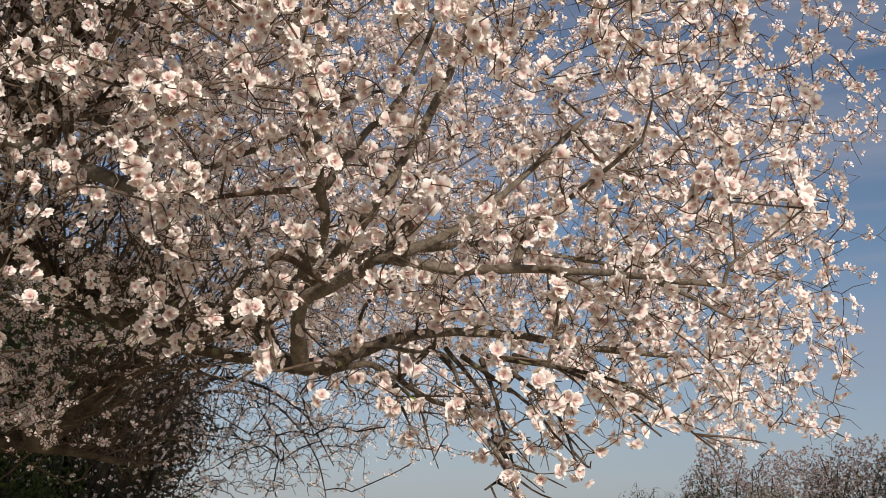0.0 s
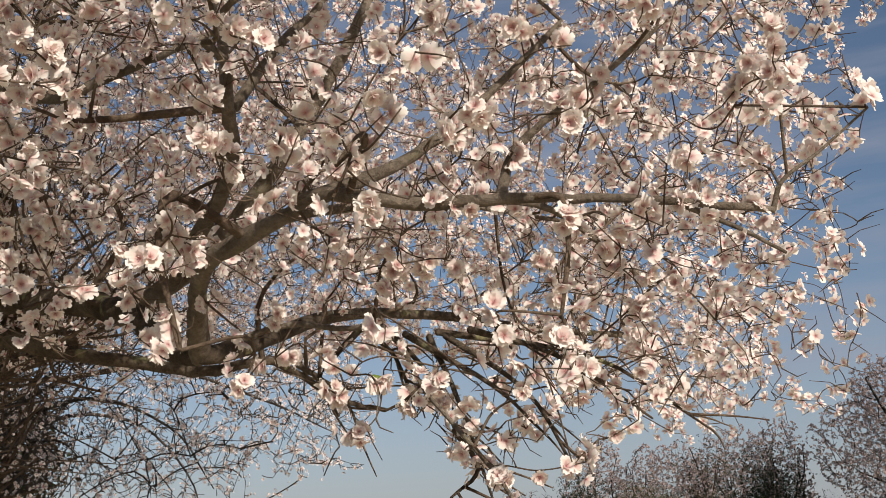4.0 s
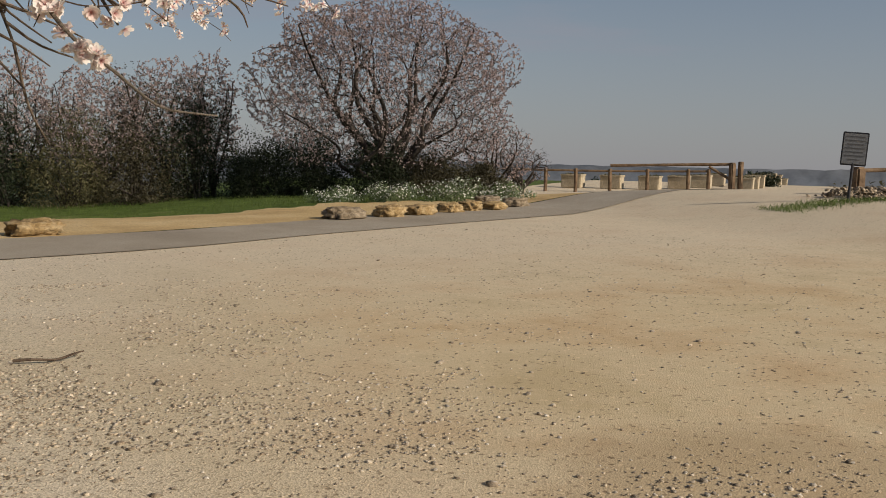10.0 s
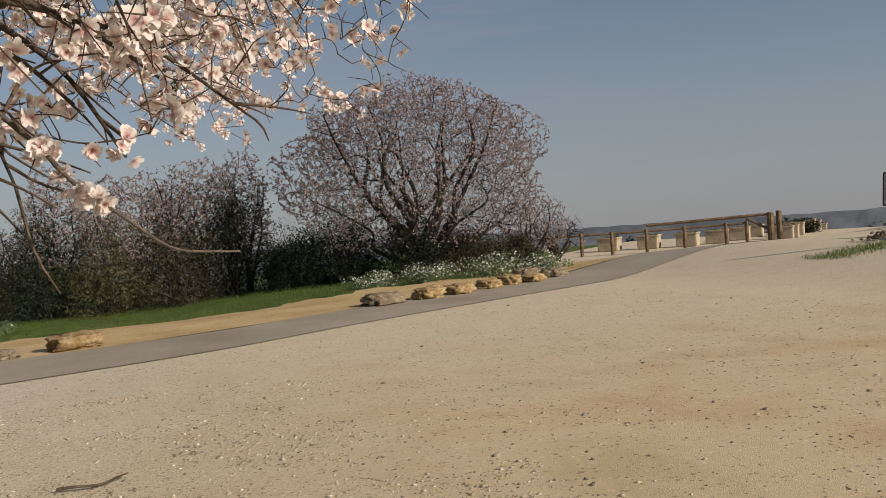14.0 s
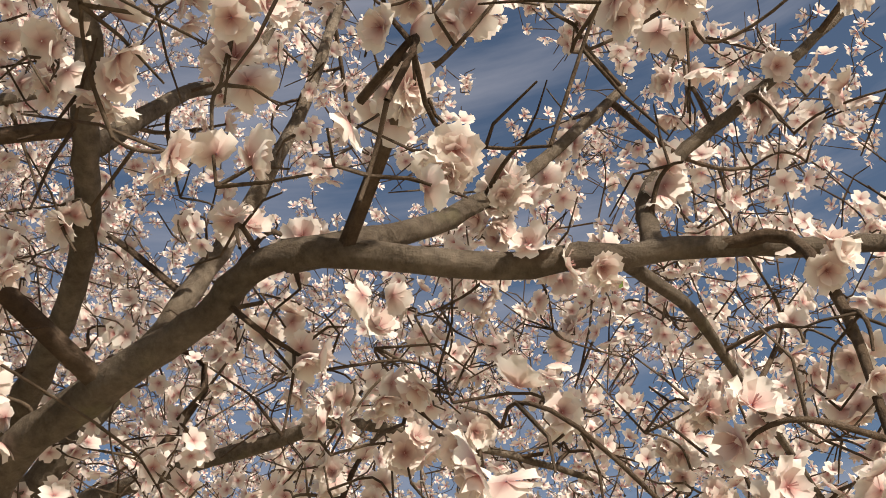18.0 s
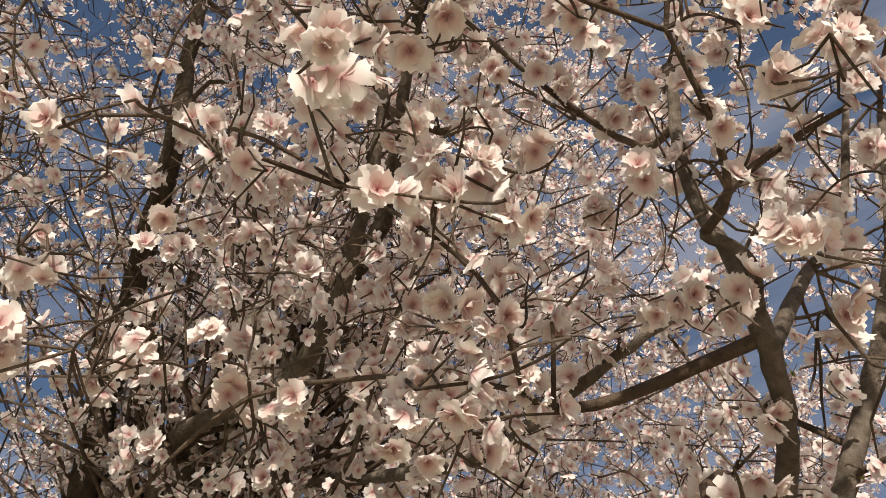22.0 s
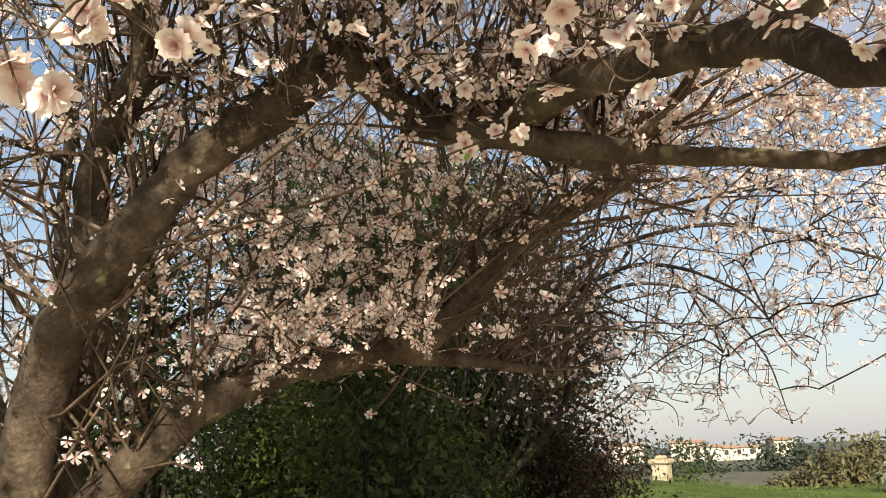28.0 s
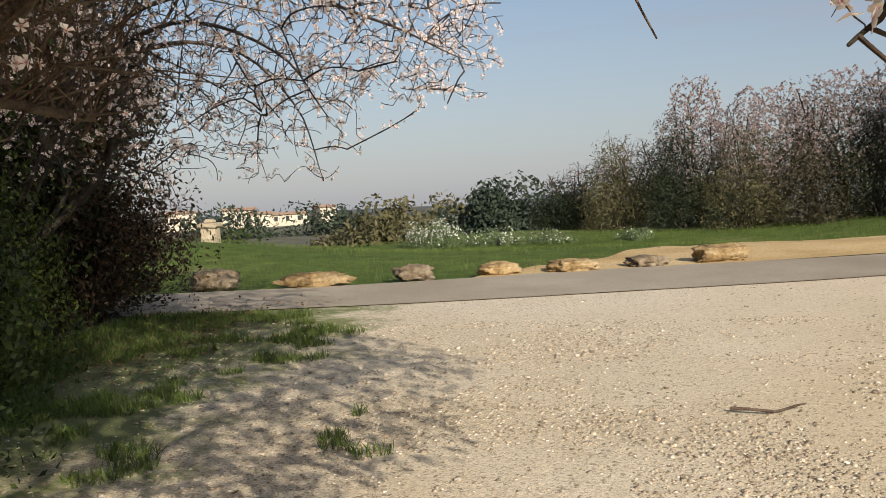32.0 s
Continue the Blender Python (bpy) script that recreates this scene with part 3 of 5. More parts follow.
def add_limb(tree, name, pts, r0, r1, rng, material, per=6, sides=10, label=""):
    line = smooth_line(pts, per)
    jit = rng.normal(0, 1, line.shape) * 0.05 * r0
    jit[0] = jit[-1] = 0
    line = line + jit
    rad = limb_radii(len(line), r0, r1)
    if r0 > 0.02:
        rad = rad * (1 + 0.10 * np.sin(np.linspace(0, 1.9 * len(pts), len(line)) + rng.uniform(0, 6)) * rng.uniform(0.3, 1, len(line)))
    tip = line[-1] - line[-2]
    tip = tip / (np.linalg.norm(tip) + 1e-9) * rad[-1]
    t = Tubes()
    base = line[0] - line[1]
    base = base / (np.linalg.norm(base) + 1e-9) * rad[0]
    t.add(np.vstack([line[0] + base * 0.6, line[0] + base * 0.4, line, line[-1] + tip * 0.45, line[-1] + tip * 0.6]), np.concatenate([[rad[0] * 0.03, rad[0] * 0.65], rad, [rad[-1] * 0.6, rad[-1] * 0.03]]), sides, 0.045, rng)
    part(name, t.mesh(name, material), tree, label)
    return line, rad


def fill_twigs(rng, nodes, radii, root, targets, pull=0.15, thick=1.0, bend=0.14, rise=0.1, most=9.0):
    """Grows a twig from near wood to every target, the nearest targets first."""
    pos, rad = [np.array(q, float) for q in nodes], list(radii)

    def tree_of():
        kd = kdtree.KDTree(len(pos))
        for k, q in enumerate(pos):
            kd.insert(q, k)
        kd.balance()
        return kd

    kd = tree_of()
    order = np.argsort([kd.find(t)[2] for t in targets])
    twigs = []
    for first in range(0, len(order), max(40, len(order) // 40)):
        if first:
            kd = tree_of()
        for k in order[first:first + max(40, len(order) // 40)]:
            t = targets[k]
            best = min(kd.find_n(t, 14), key=lambda f: f[2] + pull * (f[0] - Vector(root)).length)
            far, i = best[2], best[1]
            if far < 0.05 or far > most:
                continue
            p0 = pos[i]
            side = rng.normal(0, bend, 3) * far
            side[2] += rise * far
            line = np.array([p0, p0 + (t - p0) * 0.35 + side, p0 + (t - p0) * 0.7 + side * 0.8, t])
            r0 = max(min(rad[i] * 0.8, (0.0021 + 0.011 * far) * thick), 0.0016 * thick)
            rr = np.linspace(r0, max(0.0012 * thick, r0 * 0.45), 4)
            twigs.append((line, rr))
            pos += list(line[1:])
            rad += list(rr[1:])
    return twigs, np.array(pos), np.array(rad)


def flower_places(rng, twigs, gap, most, spread, lo=0.2, keep=1.0, least=1):
    """Clusters of flowers along the twigs."""
    lines = np.array([l for l, _ in twigs])
    lines = lines[rng.random(len(lines)) < keep]
    seg = np.linalg.norm(np.diff(lines, axis=1), axis=2)
    count = np.maximum(1, (seg.sum(1) * (1 - lo) / gap + rng.random(len(lines))).astype(int))
    w = np.repeat(np.arange(len(lines)), count)
    s = rng.uniform(lo, 1.0, len(w)) * 3
    k = np.minimum(s.astype(int), 2)
    f = (s - k)[:, None]
    p = lines[w, k] * (1 - f) + lines[w, k + 1] * f
    axis = rng.normal(0, 1, p.shape)
    axis[:, 2] -= 0.15
    axis /= np.linalg.norm(axis, axis=1, keepdims=True)
    c = p + axis * spread * 0.9
    w = np.repeat(np.arange(len(p)), rng.integers(least, most + 1, len(p)))
    o = rng.normal(0, 1, (len(w), 3))
    o /= np.linalg.norm(o, axis=1, keepdims=True)
    o = o + axis[w] * 0.6
    return c[w] + o * spread * rng.uniform(0.5, 1.0, (len(w), 1)), o


def twig_mesh(name, twigs, material, sides=4, per=2):
    lines, rad = np.array([l for l, _ in twigs]), np.array([r for _, r in twigs])
    fine = smooth_many(lines, per)
    k = np.linspace(0, rad.shape[1] - 1, fine.shape[1])
    i = np.minimum(k.astype(int), rad.shape[1] - 2)
    f = k - i
    t = Tubes()
    t.add_many(fine, rad[:, i] * (1 - f) + rad[:, i + 1] * f, sides)
    return t.mesh(name, material)


# The old almond tree beside the camera's way.
CLEAR = np.array([(0.57, -0.51, 1.6), (0.3, -0.2, 1.58), (0.0, 0.1, 1.5), (0.1, 0.7, 1.6), (0.0, 1.0, 1.62), (-0.25, 0.85, 1.57), (-0.45, 1.14, 1.52), (-0.3, 1.0, 1.55)])


def clear_of_way(p, room):
    a, b = CLEAR[:-1], CLEAR[1:]
    ab = b - a
    t = np.clip(((p - a) * ab).sum(1) / (ab ** 2).sum(1), 0, 1)
    return np.linalg.norm(p - (a + ab * t[:, None]), axis=1).min() > room


def clear_many(p, room):
    best = np.full(len(p), 9.0)
    for a, b in zip(CLEAR[:-1], CLEAR[1:]):
        ab = b - a
        t = np.clip((p - a) @ ab / (ab @ ab), 0, 1)
        best = np.minimum(best, np.linalg.norm(p - (a + ab * t[:, None]), axis=1))
    return best > room


def in_old_crown(p):
    x, y, z = p
    # Above 2.75 m the unseen crown reaches back, added to shade the limbs.
    if x > min(-0.02 + 0.40 * y, 0.62 + 0.17 * y) + 0.28 * (z - 2.1) + 0.16 * math.sin(4.1 * z + 2.3 * y) or x < -6.2 or y < 0.95 + 0.10 * abs(x) - 1.5 * max(0, z - 2.75):
        return False
    # Its unseen top is raised on the left to shade the trees behind.
    if ((x + 1.9) / 4.1) ** 2 + ((y - 2.5) / 3.8) ** 2 + ((z - 1.9) / (2.6 + 1.3 * min(1, max(0, (0.4 - x) / 1.4)))) ** 2 > 1:
        return False
    low = 1.78 + 0.12 * math.sin(3 * x + 2 * y) + 0.18 * max(0, y - 3)
    if x < -1.0:
        low -= 0.25 * min(1, -1.0 - x)
    if x < 0.1 and y > 2.3:
        low = max(low, 1.78 + 0.62 * min(1, (y - 2.3) / 0.5) * min(1, (0.1 - x) / 0.5) * min(1, max(0, (x + 1.4) / 0.4)))
    if z < low or not clear_of_way(p, 0.62):
        return False
    # the hollow under the crown, open between the standing place and the old limbs
    dx, dy, dz = p - STAND
    flat = math.hypot(dx, dy)
    yaw, pitch = math.degrees(math.atan2(-dx, dy)), math.degrees(math.atan2(dz, flat))
    if -20 < yaw < 62 and pitch < 20 and flat < 2.2:
        return False
    if -20 < yaw < 27 and flat > 1.2 and pitch < 12:
        return False
    if (50 < yaw < 90 and pitch < 24) or (43 < yaw < 60 and pitch < 13):
        return (x * 7.3 + y * 5.1 + z * 3.7) % 1 < 0.12
    if -60 < yaw < 6 and pitch > 40 and flat > 0.75 and (x * 5.7 + y * 8.3 + z * 2.9) % 1 < 0.62:
        return False
    if 27 < yaw < 80 and pitch < 50 and flat < 1.7:
        return (x * 7.3 + y * 5.1 + z * 3.7) % 1 < 0.2
    return x > -2.4 or (x * 9.1 + y * 4.3 + z * 6.7) % 1 < 0.5


# where the old limbs fork out, well behind the flowering front
STAND = np.array((-0.42, 1.12, 1.57))


def set_back(p):
    """The heavy limbs stand farther back than the front boughs."""
    p = np.array(p, float)
    k = 1 + 0.45 * float(step(-0.55, -1.25, p[0]))
    return STAND + k * (p - STAND), k


old = empty("almond_tree", (-3.25, 2.83, 0.0))
tagged(old, "old multi-stemmed almond tree in full pale pink blossom", "tree")
OLD_AT = np.array((-3.25, 2.83, 0.0))
rng_old = np.random.default_rng(11)
old_nodes, old_radii = [], []
OLD_LIMBS = [
    ("trunk", [(-2.38, 2.28, -0.1), (-2.36, 2.3, 0.35), (-2.32, 2.3, 0.8), (-2.25, 2.3, 1.25), (-2.24, 2.3, 1.5)], 0.125, 0.07),
    ("limb", [(-2.24, 2.28, 1.35), (-2.1, 2.26, 1.74), (-1.97, 2.25, 1.86), (-1.83, 2.28, 1.99), (-1.73, 2.32, 2.1), (-1.62, 2.42, 2.2)], 0.056, 0.043),
    ("limb", [(-1.62, 2.42, 2.2), (-1.56, 2.52, 2.29), (-1.44, 2.57, 2.17), (-1.25, 2.55, 2.1), (-1.07, 2.51, 2.12), (-0.86, 2.5, 2.13), (-0.72, 2.51, 2.13)], 0.043, 0.034),
    ("limb", [(-0.72, 2.51, 2.13), (-0.61, 2.46, 2.04), (-0.46, 2.3, 1.99), (-0.39, 2.5, 2.05), (-0.24, 2.8, 2.17), (0.0, 3.21, 2.24), (0.34, 3.5, 2.23), (0.7, 3.76, 2.23)], 0.032, 0.010),
    ("limb", [(-0.47, 2.31, 1.99), (-0.42, 2.13, 2.07), (-0.35, 1.97, 2.12), (-0.24, 1.87, 2.14), (-0.15, 1.81, 2.16), (-0.06, 1.73, 2.17), (0.11, 1.72, 2.14), (0.35, 1.71, 2.13), (0.54, 1.71, 2.11), (0.73, 1.74, 2.09)], 0.026, 0.006),
    ("limb", [(0.73, 1.74, 2.09), (0.75, 1.73, 2.14), (0.82, 1.74, 2.19), (0.91, 1.72, 2.26)], 0.0055, 0.002),
    ("limb", [(0.58, 1.72, 2.1), (0.67, 1.74, 2.06), (0.75, 1.77, 2.02)], 0.006, 0.003),
    ("limb", [(-0.06, 1.73, 2.17), (0.08, 1.8, 2.25), (0.22, 1.89, 2.39), (0.41, 1.98, 2.61)], 0.016, 0.006),
    ("limb", [(-0.73, 2.52, 2.14), (-0.6, 2.52, 2.24), (-0.44, 2.42, 2.33), (-0.28, 2.33, 2.48), (-0.18, 2.33, 2.64), (-0.04, 2.31, 2.91), (0.07, 2.36, 3.3)], 0.03, 0.010),
    ("limb", [(-1.44, 2.57, 2.15), (-1.15, 2.53, 2.05), (-1.02, 2.64, 2.03), (-0.91, 2.84, 2.04), (-0.75, 3.15, 2.07), (-0.59, 3.48, 2.16), (-0.4, 3.73, 2.05), (-0.24, 3.85, 2.01)], 0.026, 0.008),
    ("limb", [(-1.33, 2.54, 2.12), (-1.21, 2.68, 2.08), (-1.12, 2.79, 2.04)], 0.024, 0.018),
    ("limb", [(-2.26, 2.36, 1.4), (-2.23, 2.45, 1.85), (-2.17, 2.4, 2.12), (-2.01, 2.36, 2.27), (-1.92, 2.34, 2.33), (-1.83, 2.24, 2.48), (-1.75, 2.13, 2.69), (-1.69, 2.11, 2.92), (-1.55, 2.1, 3.5)], 0.048, 0.014),
    ("limb", [(-2.26, 2.25, 1.05), (-2.16, 2.33, 1.36), (-2.06, 2.49, 1.58), (-2.01, 2.62, 1.67), (-1.95, 2.75, 1.72), (-1.75, 2.92, 1.76), (-1.64, 2.99, 1.83), (-1.54, 3.06, 1.96), (-1.48, 3.23, 2.07), (-1.42, 3.52, 2.2)], 0.054, 0.024),
    ("limb", [(-1.75, 2.92, 1.75), (-1.69, 3.21, 1.73), (-1.68, 3.57, 1.71)], 0.024, 0.012),
    ("limb", [(-2.34, 2.4, 0.7), (-2.7, 2.6, 1.4), (-3.2, 2.64, 2.05), (-3.17, 2.62, 2.38), (-3.08, 2.57, 2.7), (-3.07, 2.48, 3.05), (-2.99, 2.48, 3.6)], 0.055, 0.02),
    ("limb", [(-0.62, 2.49, 2.2), (-0.42, 2.18, 2.28), (-0.33, 2.02, 2.3), (-0.27, 1.88, 2.33), (-0.25, 1.76, 2.37), (-0.25, 1.74, 2.48), (-0.27, 1.72, 2.62), (-0.24, 1.7, 2.85)], 0.020, 0.008),
    ("limb", [(-0.25, 1.76, 2.38), (-0.23, 1.69, 2.42), (-0.26, 1.65, 2.45)], 0.010, 0.008),
    ("limb", [(-0.25, 1.81, 2.39), (-0.18, 1.93, 2.59), (-0.11, 2.05, 2.76), (0.0, 2.1, 3.1)], 0.012, 0.006),
    ("limb", [(0.26, 1.72, 2.14), (0.28, 1.75, 2.22), (0.33, 1.76, 2.28), (0.43, 1.73, 2.34), (0.56, 1.71, 2.44)], 0.011, 0.005),
    ("limb", [(0.22, 1.72, 2.14), (0.34, 1.86, 2.16), (0.44, 2.0, 2.13), (0.57, 2.17, 2.06)], 0.008, 0.004),
    ("limb", [(-0.6, 2.6, 2.3), (-0.38, 2.74, 2.45), (-0.1, 2.56, 2.42), (-0.04, 2.52, 2.42), (0.07, 2.56, 2.42), (0.24, 2.65, 2.41), (0.48, 2.82, 2.4)], 0.018, 0.006),
    ("limb", [(-0.49, 2.38, 2.01), (-0.29, 2.4, 2.07), (-0.15, 2.32, 2.04), (-0.01, 2.24, 2.01), (0.06, 2.18, 1.88), (0.15, 2.05, 1.76), (0.22, 1.92, 1.67), (0.26, 1.86, 1.61), (0.34, 1.83, 1.54), (0.4, 1.84, 1.5), (0.5, 1.86, 1.49)], 0.009, 0.0016),
    ("limb", [(-1.83, 2.26, 2.45), (-1.49, 1.9, 2.49), (-1.34, 1.76, 2.7), (-1.21, 1.66, 2.82), (-1.07, 1.55, 2.97), (-1.0, 1.47, 3.17), (-0.87, 1.34, 3.6)], 0.032, 0.012),
    ("limb", [(-1.6, 2.05, 2.46), (-1.33, 1.92, 2.46), (-1.19, 1.86, 2.59), (-1.07, 1.88, 2.67), (-0.97, 1.89, 2.81), (-0.85, 1.87, 3.02), (-0.73, 1.76, 3.26), (-0.61, 1.67, 3.6)], 0.028, 0.010),
    ("limb", [(-1.35, 1.93, 2.46), (-1.12, 1.88, 2.37), (-0.92, 1.9, 2.35), (-0.78, 1.91, 2.35)], 0.022, 0.016),
    ("limb", [(-1.36, 1.94, 2.47), (-1.21, 1.81, 2.54), (-1.01, 1.81, 2.58), (-0.9, 1.79, 2.69), (-0.81, 1.73, 2.8), (-0.71, 1.65, 3.02), (-0.69, 1.54, 3.3)], 0.02, 0.008),
    ("limb", [(-1.15, 1.9, 2.5), (-1.01, 1.96, 2.5), (-0.72, 1.92, 2.46), (-0.57, 1.93, 2.53), (-0.42, 1.92, 2.58), (-0.3, 1.99, 2.67)], 0.012, 0.006),
]
for name, pts, r0, r1 in OLD_LIMBS:
    r0, r1 = r0 * set_back(pts[0])[1], r1 * set_back(pts[-1])[1]
    pts = [tuple(set_back(p)[0] - OLD_AT) for p in pts]
    line, rad = add_limb(old, name, pts, r0, r1, rng_old, BARK if r0 > 0.033 else BARK_YOUNG)
    if name == "limb":
        up = line[:, 2] > 1.3
        old_nodes += list(line[up] + OLD_AT)
        old_radii += list(rad[up])

DROOP = [
    [(-0.12, 2.53, 2.08), (-0.03, 2.5, 1.99), (0.02, 2.47, 1.84)],
    [(-0.06, 2.48, 2.07), (0.06, 2.41, 1.93), (0.12, 2.32, 1.79)],
    [(0.06, 2.44, 2.03), (0.13, 2.37, 1.86), (0.2, 2.28, 1.63)],
    [(0.0, 2.44, 2.04), (0.21, 2.35, 1.89), (0.31, 2.26, 1.78)],
    [(0.1, 2.44, 2.03), (0.29, 2.35, 1.87), (0.38, 2.15, 1.67)],
    [(-0.12, 2.53, 2.08), (-0.23, 2.54, 1.96), (-0.17, 2.46, 1.85)],
    [(-0.31, 2.63, 2.01), (-0.21, 2.65, 1.94), (-0.17, 2.66, 1.88)],
    [(0.16, 2.43, 2.04), (0.37, 2.53, 1.98), (0.59, 2.51, 1.81)],
    [(0.08, 2.44, 2.04), (0.47, 2.61, 1.98), (0.74, 2.57, 1.78)],
    [(0.12, 2.32, 1.79), (0.17, 2.28, 1.7), (0.11, 2.24, 1.64)],
]
tips = []
for pts in DROOP:
    line, rad = add_limb(old, "limb", [tuple(np.array(p) - OLD_AT) for p in pts], 0.0095, 0.0028, rng_old, BARK, 5, 6)
    line = line + OLD_AT
    tips.append((line[np.linspace(len(line) * 0.5, len(line) - 1, 4).astype(int)], None))
    for k in range(5):
        q = line[rng_old.integers(2, len(line))]
        e = q + rng_old.normal(0, 0.06, 3) + np.array((0.07, -0.02, -0.07)) * rng_old.uniform(0.3, 1.4)
        add_limb(old, "limb", [tuple(q - OLD_AT), tuple((q + e) / 2 + rng_old.normal(0, 0.012, 3) - OLD_AT), tuple(e - OLD_AT)], 0.0038, 0.0016, rng_old, BARK_TWIG, 3, 4)

targets = []
while len(targets) < 22000:
    p = rng_old.uniform((-6.2, -1.4, 1.4), (1.8, 6.4, 5.8))
    if in_old_crown(p):
        targets.append(p)
targets = np.array(targets)
OLD_ROOT = np.array((-3.1, 2.8, 1.35))
boughs, bn, br = fill_twigs(rng_old, old_nodes, old_radii, OLD_ROOT, targets[:1100], 0.25, 1.9, 0.22, 0.08, 0.65)
old_twigs, _, _ = fill_twigs(rng_old, bn, br, OLD_ROOT, targets[1100:], 0.15, 1.0, 0.19, 0.1, 0.5)
# upright bare suckers from the heavy limbs
wood = np.array([q for q in old_nodes if q[0] < -1.2 and q[2] < 3.2])
suckers = []
for k in range(750):
    q = wood[rng_old.integers(len(wood))]
    tip = q + np.array((rng_old.normal(0.08, 0.42), rng_old.normal(0.08, 0.42), rng_old.uniform(0.0, 1.2)))
    mid = (q + tip) / 2 + rng_old.normal(0, 0.09, 3)
    suckers.append((np.array([q, q * 0.6 + mid * 0.4 + rng_old.normal(0, 0.04, 3), mid, tip]), np.linspace(0.0085, 0.0022, 4)))
old_twigs = boughs + old_twigs + suckers
free = clear_many(np.concatenate([l for l, _ in old_twigs]), 0.45).reshape(-1, 4).all(1)
old_twigs = [w for w, f in zip(old_twigs, free) if f]
SPOT = np.array((-0.1, 0.9, 1.75))
away = np.array([np.linalg.norm(l[-1] - SPOT) for l, _ in old_twigs])
close, middle = away < 1.5, away < 2.6
spurs = []
for (l, r), m in zip(old_twigs, middle):
    for _ in range(2 if m else 0):
        k = rng_old.integers(1, 4)
        d = rng_old.normal(0, 1, 3)
        e = l[k] + d / np.linalg.norm(d) * rng_old.uniform(0.03, 0.10)
        spurs.append((np.array([l[k], (l[k] + e) / 2 + rng_old.normal(0, 0.006, 3), e]), np.array([0.0018, 0.0014, 0.0009])))
t = Tubes()
t.add_many(np.array([l for l, _ in spurs]) - OLD_AT, np.array([r for _, r in spurs]), 3)
part("spurs", t.mesh("spurs", BARK_TWIG), old, "short dark flowering spurs", "stuff")
part("twigs", twig_mesh("twigs", [(l - OLD_AT, r) for (l, r), c in zip(old_twigs, close) if c], BARK_TWIG, 5, 3), old, "dark bare twigs", "stuff")
part("twigs", twig_mesh("twigs", [(l - OLD_AT, r) for (l, r), c, m in zip(old_twigs, close, middle) if m and not c], BARK_TWIG, 3), old, "dark bare twigs", "stuff")
part("twigs", twig_mesh("twigs", [(l - OLD_AT, r) for (l, r), m in zip(old_twigs, middle) if not m], BARK_TWIG, 3, 1), old, "dark bare twigs", "stuff")
for _, pts, r0, r1 in OLD_LIMBS:
    if 0.002 <= r1 <= 0.006:
        line = smooth_line([set_back(p)[0] for p in pts], 4)
        tips.append((line[np.linspace(len(line) * 0.45, len(line) - 1, 4).astype(int)], None))
pa, na = flower_places(rng_old, [w for w, c in zip(old_twigs, close) if c], 0.060, 4, 0.017, least=1)
pb, nb = flower_places(rng_old, [w for w, c in zip(old_twigs, close) if not c], 0.036, 2, 0.014, least=1)
pc, nc = flower_places(rng_old, tips, 0.055, 3, 0.016, least=1)
hang = smooth_line([(0.15, 2.05, 1.76), (0.22, 1.92, 1.67), (0.26, 1.86, 1.61), (0.34, 1.83, 1.54)], 1)
pd, nd = flower_places(rng_old, [(hang, None)], 0.035, 2, 0.014, lo=0.0, least=1)
pc, nc = np.vstack([pc, pd]), np.vstack([nc, nd])
places, normals = np.vstack([pa, pb, pc]), np.vstack([na, nb, nc])
heart = np.linalg.norm((places - (-2.7, 3.3, 1.6)) * (1, 1, 0.8), axis=1)
bloom = np.clip((heart - 0.6) / 1.6, 0.15, 1.0)
bloom = np.maximum(bloom, np.clip(1.6 - np.linalg.norm((places - (-2.3, 3.45, 2.1)) * (1, 1, 1.3), axis=1) / 0.5, 0, 1))
bare = np.linalg.norm(places - (-1.85, 4.5, 2.5), axis=1)
bloom = bloom * np.clip((bare - 0.4) / 1.0, 0.3, 1.0)
thin = np.linalg.norm(places - (-3.0, 6.1, 2.5), axis=1)
bloom = bloom * np.clip((thin - 0.5) / 1.3, 0.2, 1.0)
off = places - STAND
side = np.degrees(np.arctan2(-off[:, 0], off[:, 1]))
low = np.degrees(np.arctan2(off[:, 2], np.hypot(off[:, 0], off[:, 1]))) < 14
bloom = np.where(low & (side > 20) & (side < 34), bloom * 0.3, bloom)
bloom = bloom * np.interp(side, [48, 62, 110, 130], [1, 0.4, 0.4, 1])
ok = clear_many(places, 0.56) & (rng_old.random(len(places)) < bloom)
places, normals = places[ok], normals[ok]
sizes = rng_old.uniform(0.0140, 0.0205, len(places))
rolls = rng_old.uniform(0, 6.28, len(places))
reach = np.linalg.norm(places - SPOT, axis=1)
rank = np.argsort(reach)
single, near, far, tiny = rank[:290], rank[290:2100], rank[2100:13000], rank[13000:]
for k, tpl in enumerate(NEAR_FLOWERS):
    some = near[k::5]
    part("blossoms", scatter("blossoms", tpl, places[some] - OLD_AT, normals[some], sizes[some], rolls[some], PETAL), old, "dense pale pink almond blossoms", "stuff")
part("blossoms", scatter("blossoms", FAR_FLOWER, places[far] - OLD_AT, normals[far], sizes[far], rolls[far], PETAL), old, "dense pale pink almond blossoms", "stuff")
part("blossoms", scatter("blossoms", TINY_FLOWER, places[tiny] - OLD_AT, normals[tiny], sizes[tiny], rolls[tiny], PETAL), old, "dense pale pink almond blossoms", "stuff")
SINGLE = [mesh_np("blossom", v, q, PETAL, r) for v, q, r in NEAR_FLOWERS]
turn = turned(normals[single], rolls[single])
